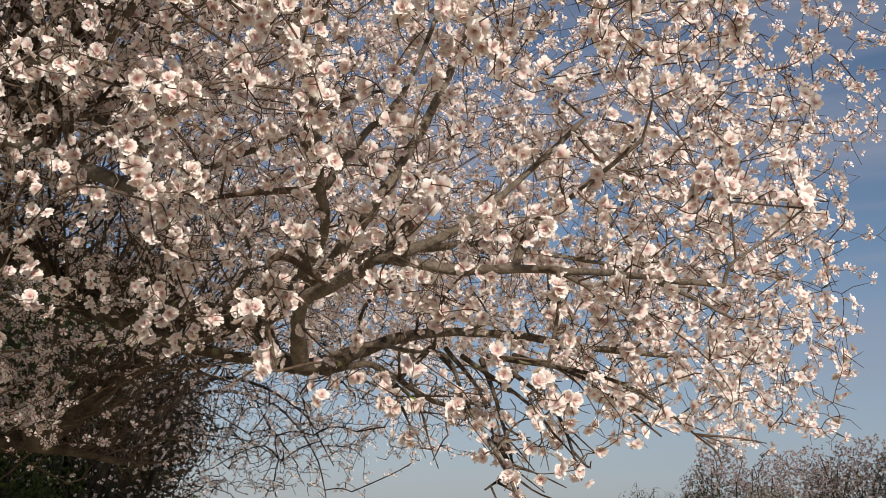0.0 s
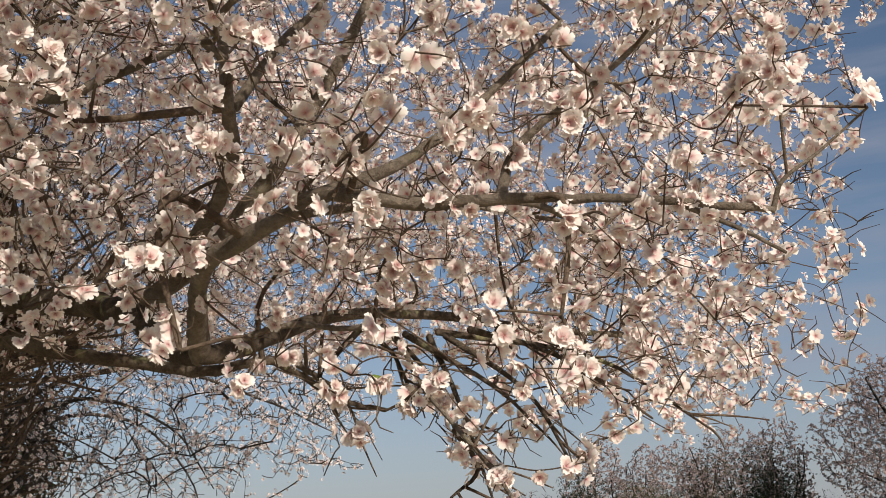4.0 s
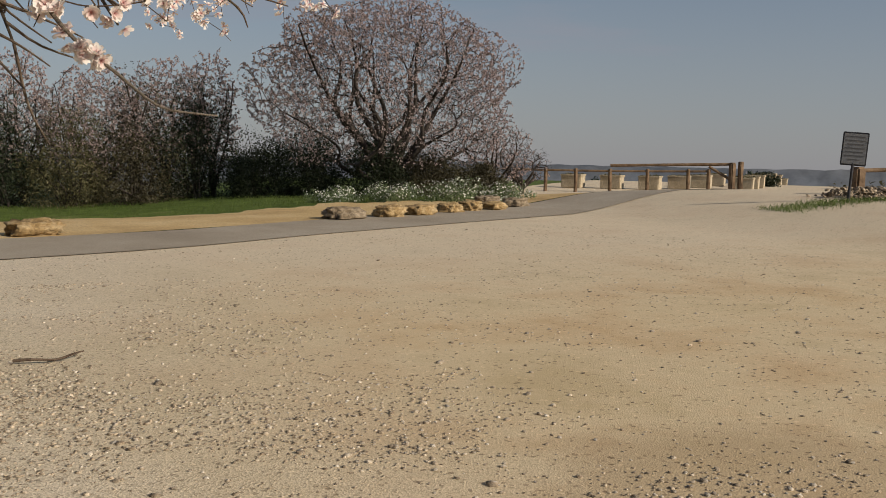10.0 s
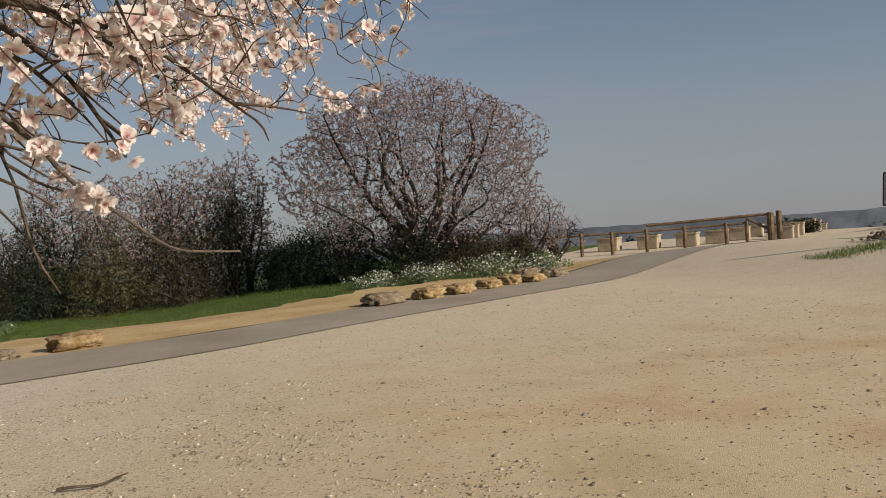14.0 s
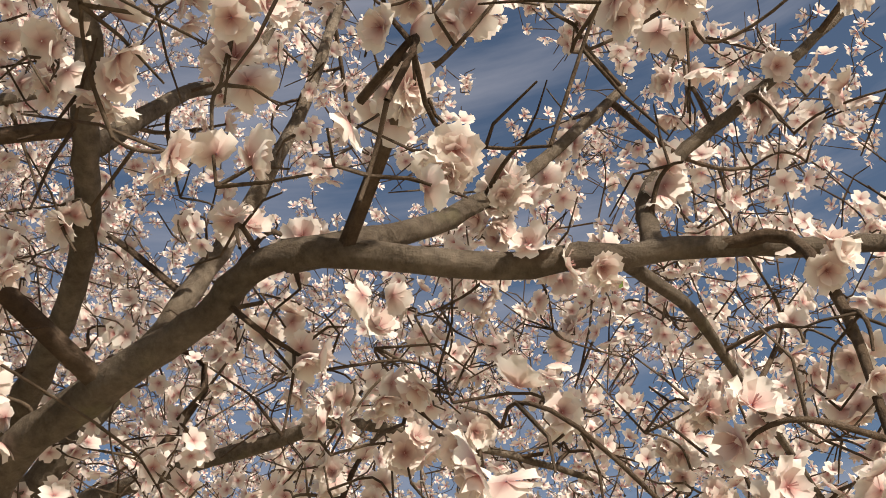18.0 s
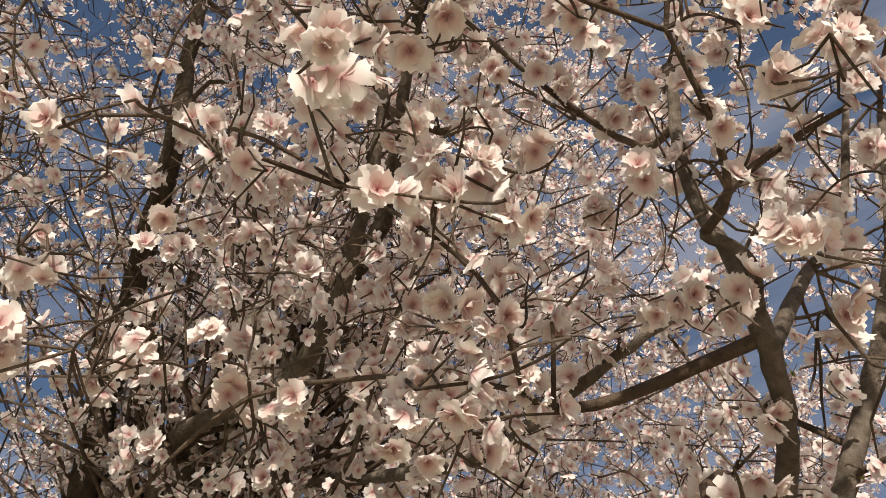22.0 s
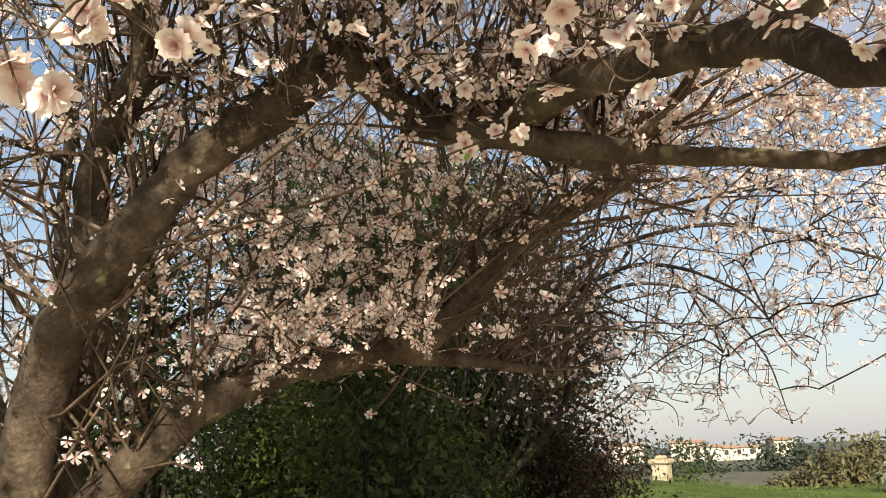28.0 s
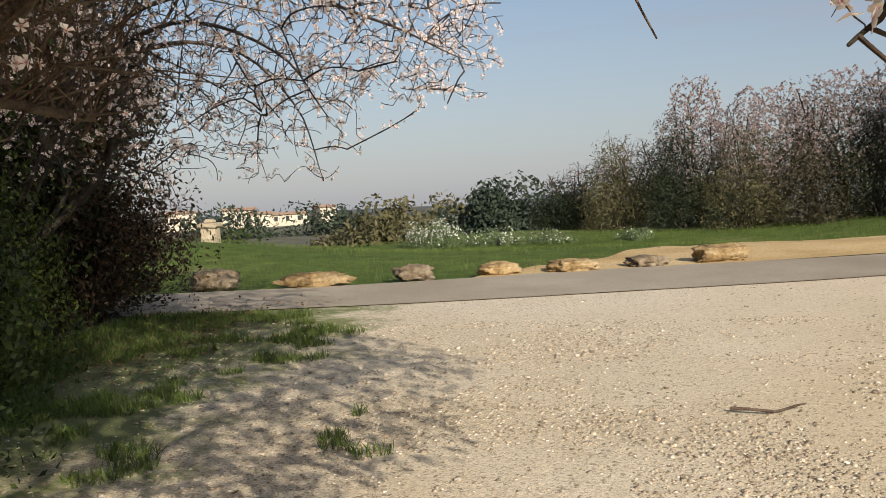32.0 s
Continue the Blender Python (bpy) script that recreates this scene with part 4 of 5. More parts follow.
for j, i in enumerate(single):
    b = under(new("blossom", SINGLE[j % 5]), old)
    m3 = Matrix([list(row) for row in turn[j]]).to_4x4()
    b.matrix_basis = Matrix.Translation(tuple(places[i] - OLD_AT)) @ m3 @ Matrix.Diagonal((sizes[i],) * 3 + (1,))
# a few first leaves
pick = rng_old.choice(len(places), 160)
part("leaves", scatter("leaves", LEAF, places[pick] - OLD_AT, rng_old.normal(0, 1, (160, 3)), rng_old.uniform(0.015, 0.03, 160), rolls[pick], LEAF_NEW), old, "few fresh green leaves", "stuff")


def almond(name, at, root_top, limbs, crown, count, seed, gap, size, label, petal, bark, most=3, thick=1.6, trunk_r=0.16, keep=1.0, category="tree", spread=0.022, shape=FAR_FLOWER, shell=None):
    """Another flowering tree: stems from one foot, a crown inside crown(p), blossoms along its twigs."""
    rng = np.random.default_rng(seed)
    tree = empty(name, at)
    tagged(tree, label, category)
    o = np.array(at, float)
    if root_top:
        add_limb(tree, "trunk", [(0, 0, -0.3), (0.02, 0.0, root_top * 0.5), (0.0, 0.03, root_top)], trunk_r, trunk_r * 0.7, rng, bark, 4)
    nodes, radii = [], []
    for pts, r0, r1 in limbs:
        line, rad = add_limb(tree, "limb", pts, r0, r1, rng, bark, 5, 7)
        nodes += list(line)
        radii += list(rad)
    lo, hi, test = crown
    tg = []
    while len(tg) < count:
        p = rng.uniform(lo, hi)
        if test(p):
            tg.append(p)
    tg, root = np.array(tg), np.array((0, 0, root_top or 0.5))
    first = max(20, count // 14)
    big, bn, br = fill_twigs(rng, nodes, radii, root, tg[:first], 0.3, thick * 2.2, 0.10, 0.10)
    tw, _, _ = fill_twigs(rng, bn, br, root, tg[first:], 0.2, thick, rise=0.12)
    tw = big + tw
    part("twigs", twig_mesh("twigs", tw, bark, 3, 2 if shape is TINY_FLOWER else 1), tree, "", "stuff")
    pl, no = flower_places(rng, tw, gap, most, spread, 0.25, keep)
    if shell and len(pl):
        c = np.array(shell[:3])
        k = (((pl - c) / np.array(shell[3:6])) ** 2).sum(1)
        sel = rng.random(len(pl)) < np.clip((k - 0.25) / 0.5, 0.06, 1)
        if len(shell) > 6:
            sel &= rng.random(len(pl)) < np.interp(pl[:, 0], shell[6:8], (0.05, 1))
        pl, no = pl[sel], no[sel]
    if len(pl):
        part("blossoms", scatter("blossoms", shape, pl, no, rng.uniform(0.8, 1.2, len(pl)) * size, rng.uniform(0, 6.28, len(pl)), petal), tree, "", "stuff")
    return tree


def fan_limbs(rng, count, top, tall, wide, r0, lean=(0, 0)):
    out = []
    for k in range(count):
        a = k * 2 * math.pi / count + rng.normal(0, 0.3)
        w, h = wide * rng.uniform(0.45, 1.0), tall * rng.uniform(0.8, 1.0)
        c, s = math.cos(a), math.sin(a)
        j = rng.normal(0, 0.09 * wide, (3, 2))
        out.append(([(0.05 * c, 0.05 * s, top * 0.8), (w * 0.35 * c + j[0, 0], w * 0.35 * s + j[0, 1], top + (h - top) * 0.25), (w * 0.6 * c + j[1, 0], w * 0.6 * s + j[1, 1], top + (h - top) * 0.5), (w * 0.85 * c + j[2, 0], w * 0.85 * s + j[2, 1], top + (h - top) * 0.78), (w * c + lean[0], w * s + lean[1], h)], r0 * rng.uniform(0.7, 1), r0 * 0.15))
    return out


def dome(cx, cy, cz, rx, ry, rz, floor=-9, droop=None):
    def test(p):
        k = ((p[0] - cx) / rx) ** 2 + ((p[1] - cy) / ry) ** 2 + ((p[2] - cz) / rz) ** 2
        lump = 0.12 * math.sin(5 * p[0] / rx * 1.7 + 1.3 * p[2]) + 0.1 * math.sin(4.3 * p[1] / ry + 2.1 * p[2])
        return k < 1 + lump and p[2] > floor and k > 0.12
    return ((cx - rx * 1.2, cy - ry * 1.2, cz - rz * 1.2), (cx + rx * 1.2, cy + ry * 1.2, cz + rz * 1.2), test)


# A second almond tree stands in the bushes farther on, with hanging outer twigs.
rng_b = np.random.default_rng(5)
limbs_b = fan_limbs(rng_b, 4, 1.0, 3.6, 2.6, 0.045)
limbs_b += [([(0.1, 0, 1.2), (1.2, 0, 2.5), (2.1, 0.1, 2.6), (2.65, 0.2, 2.1), (2.85, 0.25, 1.45)], 0.03, 0.003), ([(0.1, 0, 1.0), (1.0, -0.3, 2.3), (2.0, -0.7, 2.7), (2.9, -1.0, 2.4), (3.3, -1.1, 1.9)], 0.035, 0.004),
            ([(0.1, 0, 1.2), (1.3, -0.6, 2.6), (2.6, -0.9, 2.9), (3.6, -0.9, 2.6), (4.2, -0.8, 2.3)], 0.035, 0.004),
            ([(0.0, -0.1, 1.4), (0.6, -1.3, 2.4), (1.3, -2.2, 2.8), (2.2, -2.7, 2.4)], 0.03, 0.004)]


def crown_b(p):
    x, y, z = p
    if ((x - 2.7) / 0.6) ** 2 + ((y - 0.1) / 0.8) ** 2 + ((z - 1.9) / 0.55) ** 2 < 1:
        return True
    k = ((x - 0.9) / 3.7) ** 2 + ((y + 0.9) / 2.7) ** 2 + ((z - 2.9) / 1.55) ** 2
    return k < 1 + 0.2 * math.sin(2.3 * x + z * 2) and z > 1.42 + 0.18 * math.sin(4 * x + 3 * y) + 0.22 * max(0, x - 3)


# Its darker bark colour stands in for the old crown's shade.
second = almond("almond_tree", (-5.4, 8.8, 0.0), 1.2, limbs_b, ((-3.2, -3.8, 1.3), (4.9, 2.2, 4.6), crown_b), 8300, 21, 0.05, 0.015, "spreading almond tree in blossom standing among dark bushes", PETAL, BARK_DARK, 3, 2.2, shape=TINY_FLOWER, keep=0.85, shell=(0.9, -0.9, 2.9, 1.2, 1.2, 0.9, 0.8, 3.2))
rng_c = np.random.default_rng(9)
third = almond("almond_tree", (-6.0, 4.6, 0.0), 1.3, fan_limbs(rng_c, 6, 1.2, 4.4, 2.2, 0.1), dome(0, 0, 3.4, 2.9, 2.6, 2.2, 1.6), 2000, 23, 0.07, 0.017, "dark almond tree with scattered blossoms, partly ivy-clad", PETAL, BARK_DARK, 2, 1.8, shape=TINY_FLOWER, keep=0.5)


# ---- bushes ----
def shrub(name, at, radii, material, count, leaf, seed, label, category="bush", clumps=26, stems=24, stem_up=1.0, bark=BARK_DARK, flowers=None, full=False):
    """A bush of stems with many small leaves in uneven clumps."""
    rng = np.random.default_rng(seed)
    at = (at[0], at[1], float(ground_z(at[0], at[1])) - 0.05)
    ob = empty(name, at)
    tagged(ob, label, category)
    rx, ry, rz = radii
    c = rng.normal(0, 1, (clumps, 3))
    c /= np.linalg.norm(c, axis=1, keepdims=True)
    c[:, 2] = np.abs(c[:, 2]) ** 0.8
    c *= rng.uniform(0.35, 0.88, (clumps, 1))
    if full:
        z = rng.uniform(0.06, 0.94, clumps)
        a, r = rng.uniform(0, 6.28, clumps), np.sqrt(rng.uniform(0.1, 1, clumps)) * 0.85 * np.sqrt(1 - z ** 2.4)
        c = np.column_stack([r * np.cos(a), r * np.sin(a), z])
    c = c * (rx, ry, rz)
    cr = rng.uniform(0.22, 0.42, clumps) * min(rx, ry, rz) ** 0.5 * max(rx, ry, rz) ** 0.5
    t = Tubes()
    for k in range(stems):
        e = c[rng.integers(clumps)] * rng.uniform(0.9, 1.15)
        e[2] *= stem_up
        s = np.array((rng.normal(0, 0.12) * rx, rng.normal(0, 0.12) * ry, 0))
        t.add(smooth_line([s, s + (e - s) * 0.5 + rng.normal(0, 0.06, 3) * rx, e], 3), np.linspace(0.022, 0.006, 7) * max(0.5, rz / 2.0), 4)
    part("stems", t.mesh("stems", bark), ob, "", "stuff")
    w = rng.integers(0, clumps, count)
    d = rng.normal(0, 1, (count, 3))
    d /= np.linalg.norm(d, axis=1, keepdims=True)
    p = c[w] + d * cr[w][:, None] * rng.uniform(0.3, 1.05, (count, 1)) ** 0.5
    p[:, 2] = np.where(p[:, 2] < 0.02, np.abs(p[:, 2]) * 0.6 + 0.02, p[:, 2])
    nrm = d + rng.normal(0, 0.6, (count, 3))
    part("foliage", scatter("foliage", LEAF, p, nrm, rng.uniform(0.6, 1.3, count) * leaf, rng.uniform(0, 6.28, count), material), ob, "", "stuff")
    if flowers:
        n, size, fm = flowers
        w = rng.integers(0, clumps, n)
        d = rng.normal(0, 1, (n, 3))
        d[:, 2] = np.abs(d[:, 2])
        d /= np.linalg.norm(d, axis=1, keepdims=True)
        p = c[w] + d * cr[w][:, None] * 1.04
        p[:, 2] = np.maximum(p[:, 2], 0.05)
        part("flowers", scatter("flowers", FAR_FLOWER, p, d, rng.uniform(0.7, 1.2, n) * size, rng.uniform(0, 6.28, n), fm), ob, "", "stuff")
    return ob


shrub("evergreen_bush", (-5.95, 7.5), (1.6, 1.75, 2.1), LEAF_LAUREL, 62000, 0.047, 31, "dense dark green evergreen bush under the tree", clumps=60, full=True)
shrub("evergreen_bush", (-5.85, 10.5), (1.25, 1.3, 3.5), LEAF_RED, 46000, 0.058, 32, "dark bush with reddish dry leaves beside the road", clumps=60, full=True)
shrub("evergreen_bush", (-7.1, 10.9), (1.7, 1.6, 4.8), LEAF_BUSH, 30000, 0.10, 33, "tall dark green bush behind the tree", clumps=60, full=True)
shrub("evergreen_bush", (-6.5, 11.4), (1.1, 1.0, 4.6), LEAF_RED, 22000, 0.10, 30, "tall dark brownish bush behind the roadside bush", clumps=60, full=True)
shrub("evergreen_bush", (-5.2, 5.5), (0.8, 0.9, 1.15), LEAF_RED, 11000, 0.055, 34, "brownish bush at the foot of the tree", clumps=30)
shrub("evergreen_bush", (-4.6, 4.6), (0.8, 0.7, 0.95), LEAF_OLIVE, 9000, 0.045, 35, "low olive green bush at the foot of the tree", clumps=30)
shrub("evergreen_bush", (-8.2, 6.5), (1.7, 1.7, 2.0), LEAF_BUSH, 18000, 0.09, 36, "dark green bush behind the old tree", clumps=30)
shrub("evergreen_tree", (-6.9, 8.9), (1.7, 1.7, 4.4), LEAF_BUSH, 40000, 0.10, 39, "tall dark evergreen standing behind the bushes", "tree", clumps=70, full=True)
shrub("ivy_column", (-3.7, 5.4), (0.5, 0.5, 3.2), LEAF_BUSH, 9000, 0.06, 37, "dark ivy climbing a thin dead stem", "ivy", clumps=40, full=True)
shrub("ivy_column", (-5.1, 4.9), (0.34, 0.34, 3.8), LEAF_BUSH, 9000, 0.05, 38, "dark ivy climbing a thin dead stem", "ivy", clumps=40, full=True)

# dry brushwood and suckers round the old trunk
rng_d = np.random.default_rng(44)
t = Tubes()
for k in range(130):
    a = rng_d.uniform(0, 6.28)
    s = np.array((-3.7 + rng_d.normal(0, 0.4), 3.7 + rng_d.normal(0, 0.45), 0.0))
    e = s + np.array((math.cos(a) * rng_d.uniform(0.1, 0.7), math.sin(a) * rng_d.uniform(0.1, 0.7), rng_d.uniform(0.4, 1.35)))
    m = (s + e) / 2 + rng_d.normal(0, 0.18, 3) + np.array((0, 0, 0.2))
    t.add(smooth_line([s, m, e], 4), np.linspace(0.006, 0.0015, 9), 3)
for k in range(60):
    s = np.array((-3.4 + rng_d.normal(0, 0.35), 4.0 + rng_d.normal(0, 0.35), 0.0))
    a = rng_d.uniform(0, 6.28)
    e = s + np.array((math.cos(a) * rng_d.uniform(0.1, 0.7), math.sin(a) * rng_d.uniform(0.1, 0.7), rng_d.uniform(0.4, 1.3)))
    m = (s + e) / 2 + rng_d.normal(0, 0.2, 3) + np.array((0, 0, 0.22))
    t.add(smooth_line([s, m, e], 4), np.linspace(0.0065, 0.0017, 9), 3)
brush = new("brushwood", t.mesh("brushwood", DRY))
tagged(brush, "tangle of dry brown stems round the old trunk", "brushwood", kind="stuff")


# ---- grass ----
def grass_patch(name, count, spot, height, seed, label):
    rng = np.random.default_rng(seed)
    p = []
    while len(p) < count:
        q = spot(rng)
        if q is not None:
            p.append(q)
    p = np.array(p)
    z = ground_z(p[:, 0], p[:, 1])
    p3 = np.column_stack([p, z - 0.01])
    n = len(p3)
    up = np.column_stack([rng.normal(0, 0.35, (n, 2)), np.ones(n)])
    blade = (np.array([(-0.05, 0, 0), (0.05, 0, 0), (0.03, 0.04, 0.6), (0.0, 0.16, 1.0)]), np.array([[0, 1, 2, 3]]), np.zeros(4))
    me = scatter(name, blade, p3, up, rng.uniform(0.6, 1.4, n) * height, rng.uniform(0, 6.28, n), GRASS)
    return tagged(new(name, me), label, "grass", kind="stuff")


def spot_weeds(rng):
    x, y = rng.uniform(-5.4, -1.2), rng.uniform(3.2, 11.2)
    k = noise.noise((x * 0.9, y * 0.9, 3.0)) + 0.45 * noise.noise((x * 3.1, y * 3.1, 1.0))
    return (x, y) if k > 0.06 + 0.27 * (x + 3.6) else None


def spot_meadow(rng):
    x = rng.uniform(-16, 14)
    y = rng.uniform(13.2 + max(0, x + 4) * 0.55, 30)
    lo = np.interp(x, [-16, -3, -1.9, -0.8, 1.2, 4.9, 8.3, 12, 14], [11.5, 14, 14.4, 16.1, 18.9, 20.4, 22, 22.9, 23])
    return (x, y) if y > lo + rng.normal(0, 0.25) else None


grass_patch("weedy_grass", 30000, spot_weeds, 0.075, 61, "sparse short grass in gravel under the tree")
grass_patch("meadow_grass", 42000, spot_meadow, 0.055, 62, "short green meadow grass beside the road")

# fallen leaves and twigs by the bush
rng_l = np.random.default_rng(63)
n = 2200
p = np.column_stack([rng_l.normal(-4.45, 0.45, n), rng_l.normal(9.7, 1.1, n), np.full(n, 0.02)])
litter = new("leaf_litter", scatter("leaf_litter", LEAF, p, np.column_stack([rng_l.normal(0, 0.4, (n, 2)), np.ones(n)]), rng_l.uniform(0.03, 0.07, n), rng_l.uniform(0, 6.28, n), LEAF_FALLEN))
tagged(litter, "dry brown leaves lying under the bush", "leaf litter", kind="stuff")


# ---- stones ----
def boulder(at, length, depth, height, turn, seed, material, label):
    rng = np.random.default_rng(seed)
    bm = bmesh.new()
    bmesh.ops.create_icosphere(bm, subdivisions=4, radius=1)
    off = Vector(rng.uniform(-50, 50, 3))
    for v in bm.verts:
        d = v.co.normalized()
        sq = Vector([math.copysign(abs(c) ** 0.72, c) for c in d])
        k = 1 + 0.30 * noise.noise(d * 1.6 + off) + 0.22 * noise.noise(d * 3.7 + off) + 0.15 * noise.noise(d * 8 + off)
        q = sq * k * 0.8
        layer = 0.04 * math.sin(q.z * 14 + 3 * noise.noise(d * 2 + off))
        q = Vector((q.x * (1 + layer), q.y * (1 + layer), q.z))
        v.co = Vector((q.x * length / 2 * 1.15, q.y * depth / 2 * 1.15, max(-0.12, (q.z + 0.62) * height / 1.42)))
    ob = new("boulder", bm_mesh("boulder", bm, material, True))
    ob.matrix_basis = pose(at[0], at[1], float(ground_z(*at)), 0, 0, turn)
    return tagged(ob, label, "boulder", "boulders along the road")


YB, GB = "yellow weathered limestone boulder lying beside the road", "grey weathered limestone boulder lying beside the road"
boulder((-5.55, 13.75), 0.68, 0.5, 0.25, 12, 1, ROCK_GREY, GB)
boulder((-4.12, 13.75), 1.02, 0.55, 0.18, 14, 2, ROCK, "long flat yellow limestone boulder lying beside the road")
boulder((-2.82, 14.2), 0.56, 0.5, 0.20, 16, 3, ROCK_GREY, GB)
boulder((-1.68, 14.65), 0.62, 0.5, 0.16, 18, 4, ROCK, YB)
boulder((-0.66, 14.85), 0.74, 0.55, 0.16, 16, 5, ROCK, "low yellow limestone boulder half sunk beside the road")
boulder((0.38, 15.2), 0.62, 0.5, 0.15, 20, 6, ROCK_GREY, GB)
boulder((1.46, 15.65), 0.84, 0.55, 0.23, 15, 7, ROCK, "blocky yellow limestone boulder beside the road")
boulder((7.05, 17.45), 0.92, 0.6, 0.22, 22, 8, ROCK_GREY, GB)
boulder((8.15, 17.7), 0.72, 0.5, 0.24, 24, 9, ROCK, YB)
boulder((8.98, 18.05), 0.74, 0.5, 0.22, 26, 10, ROCK, YB)
boulder((9.95, 18.6), 0.60, 0.5, 0.20, 22, 11, ROCK, YB)
boulder((10.65, 18.95), 0.52, 0.5, 0.23, 24, 12, ROCK, YB)
boulder((11.35, 19.1), 0.60, 0.5, 0.18, 24, 13, ROCK, YB)
boulder((12.4, 19.9), 0.78, 0.5, 0.22, 25, 14, ROCK_GREY, GB)
boulder((11.9, 20.4), 0.8, 0.5, 0.25, 25, 15, ROCK_GREY, GB)

# loose pebbles on the lot
rng_p = np.random.default_rng(71)
n = 56000
px = np.where(np.arange(n) < 16000, rng_p.uniform(-4, 11, n), rng_p.normal(-0.4, 1.7, n))
py = np.where(np.arange(n) < 16000, 1.6 + 13.5 * rng_p.random(n) ** 1.4, 2.9 + 7.5 * rng_p.random(n) ** 1.3)
drift = np.array([noise.noise((a * 0.7, b * 0.7, 8.0)) + 0.6 * noise.noise((a * 2.3, b * 2.3, 4.0)) for a, b in zip(px, py)])
thick = rng_p.random(n) < np.clip(0.45 + 1.1 * drift, 0.1, 1.0)
px, py = np.concatenate([px[thick], rng_p.normal(2.9, 0.5, 420)]), np.concatenate([py[thick], rng_p.normal(3.0, 0.33, 420)])
oct_v = np.array([(1, 0, 0), (0, 1, 0), (-1, 0, 0), (0, -1, 0), (0.6, 0.6, 0.7), (-0.6, 0.6, 0.6), (-0.6, -0.6, 0.7), (0.6, -0.6, 0.6)]) * (1, 0.8, 0.7)
oct_q = np.array([(0, 1, 5, 4), (1, 2, 6, 5), (2, 3, 7, 6), (3, 0, 4, 7), (4, 5, 6, 7)])
edge_y = np.interp(px, [a for a, _ in NEAR_EDGE], [b for _, b in NEAR_EDGE])
ok = py < edge_y - 0.1
px, py = px[ok], py[ok]
n = len(px)
pz = ground_z(px, py)
pebbles = new("pebbles", scatter("pebbles", (oct_v, oct_q, np.zeros(8)), np.column_stack([px, py, pz]), np.column_stack([rng_p.normal(0, 0.15, (n, 2)), np.ones(n)]), rng_p.gamma(2.0, 0.0026, n) + 0.005, rng_p.uniform(0, 6.28, n), PEBBLE))
tagged(pebbles, "loose pale pebbles scattered over the gravel", "pebbles", kind="stuff")

# a fallen stick on the gravel
t = Tubes()
t.add(smooth_line([(0.5, 6.83, 0.02), (0.6, 6.78, 0.03), (0.75, 6.77, 0.02), (0.87, 6.82, 0.04), (0.93, 6.83, 0.05)], 5), np.linspace(0.012, 0.005, 21), 6)
stick = new("stick", t.mesh("stick", BARK_TWIG))
tagged(stick, "dark fallen stick lying on the gravel", "stick")


# ---- the far side of the road ----
def on_land(x, y, lift=0.0):
    return (x, y, float(ground_z(x, y)) + lift)


rng_f = np.random.default_rng(81)
far_limbs = fan_limbs(rng_f, 8, 0.5, 4.9, 3.6, 0.15) + fan_limbs(rng_f, 5, 0.4, 5.5, 1.8, 0.14) + fan_limbs(rng_f, 5, 0.4, 2.8, 3.6, 0.11)
almond("almond_tree", on_land(12.4, 27.3, -0.05), 0.6, far_limbs, dome(0, 0, 3.3, 4.1, 3.6, 2.75, 0.9), 11500, 82, 0.062, 0.034, "large round almond tree in sparse pink blossom across the road", PETAL_FAR, BARK_DARK, 2, 3.3, 0.22, 1.0, shape=TUFT, shell=(0, 0, 2.6, 4.1, 3.6, 3.4))
for k, (x, y, h, w, cnt, keep, lab) in enumerate((
        (2.6, 31.5, 4.4, 1.2, 900, 1.0, "slender almond tree in pale blossom among bushes"),
        (4.6, 30.8, 3.9, 1.6, 1500, 1.0, "almond tree with brownish pink blossom among bushes"),
        (6.6, 30.6, 4.1, 1.4, 1200, 1.0, "almond tree with brownish pink blossom among bushes"),
        (7.9, 30.2, 4.3, 0.9, 700, 1.0, "thin almond tree with pale tips among bushes"),
        (0.9, 32.0, 2.8, 1.4, 900, 0.1, "bare upright shrubby tree among bushes"),
        (-0.9, 33.0, 2.1, 1.3, 700, 0.05, "bare upright shrubby tree among bushes"),
        (16.4, 27.5, 2.4, 1.2, 700, 0.3, "small bare bushy tree by the fence"),
        (18.0, 28.5, 1.7, 1.0, 500, 0.1, "small bare bushy tree by the fence"))):
    rr = np.random.default_rng(100 + k)
    almond("almond_tree" if keep > 0.5 else "bare_tree", on_land(x, y, -0.05), 0.4, fan_limbs(rr, 6, 0.3, h * 0.9, w, 0.07), dome(0, 0, h * 0.58, w, w, h * 0.45, 0.4), int(cnt * 1.7), 120 + k, 0.06, 0.036, lab, PETAL_FAR, BARK_DARK, 2, 3.0, 0.1, keep, shape=TUFT)

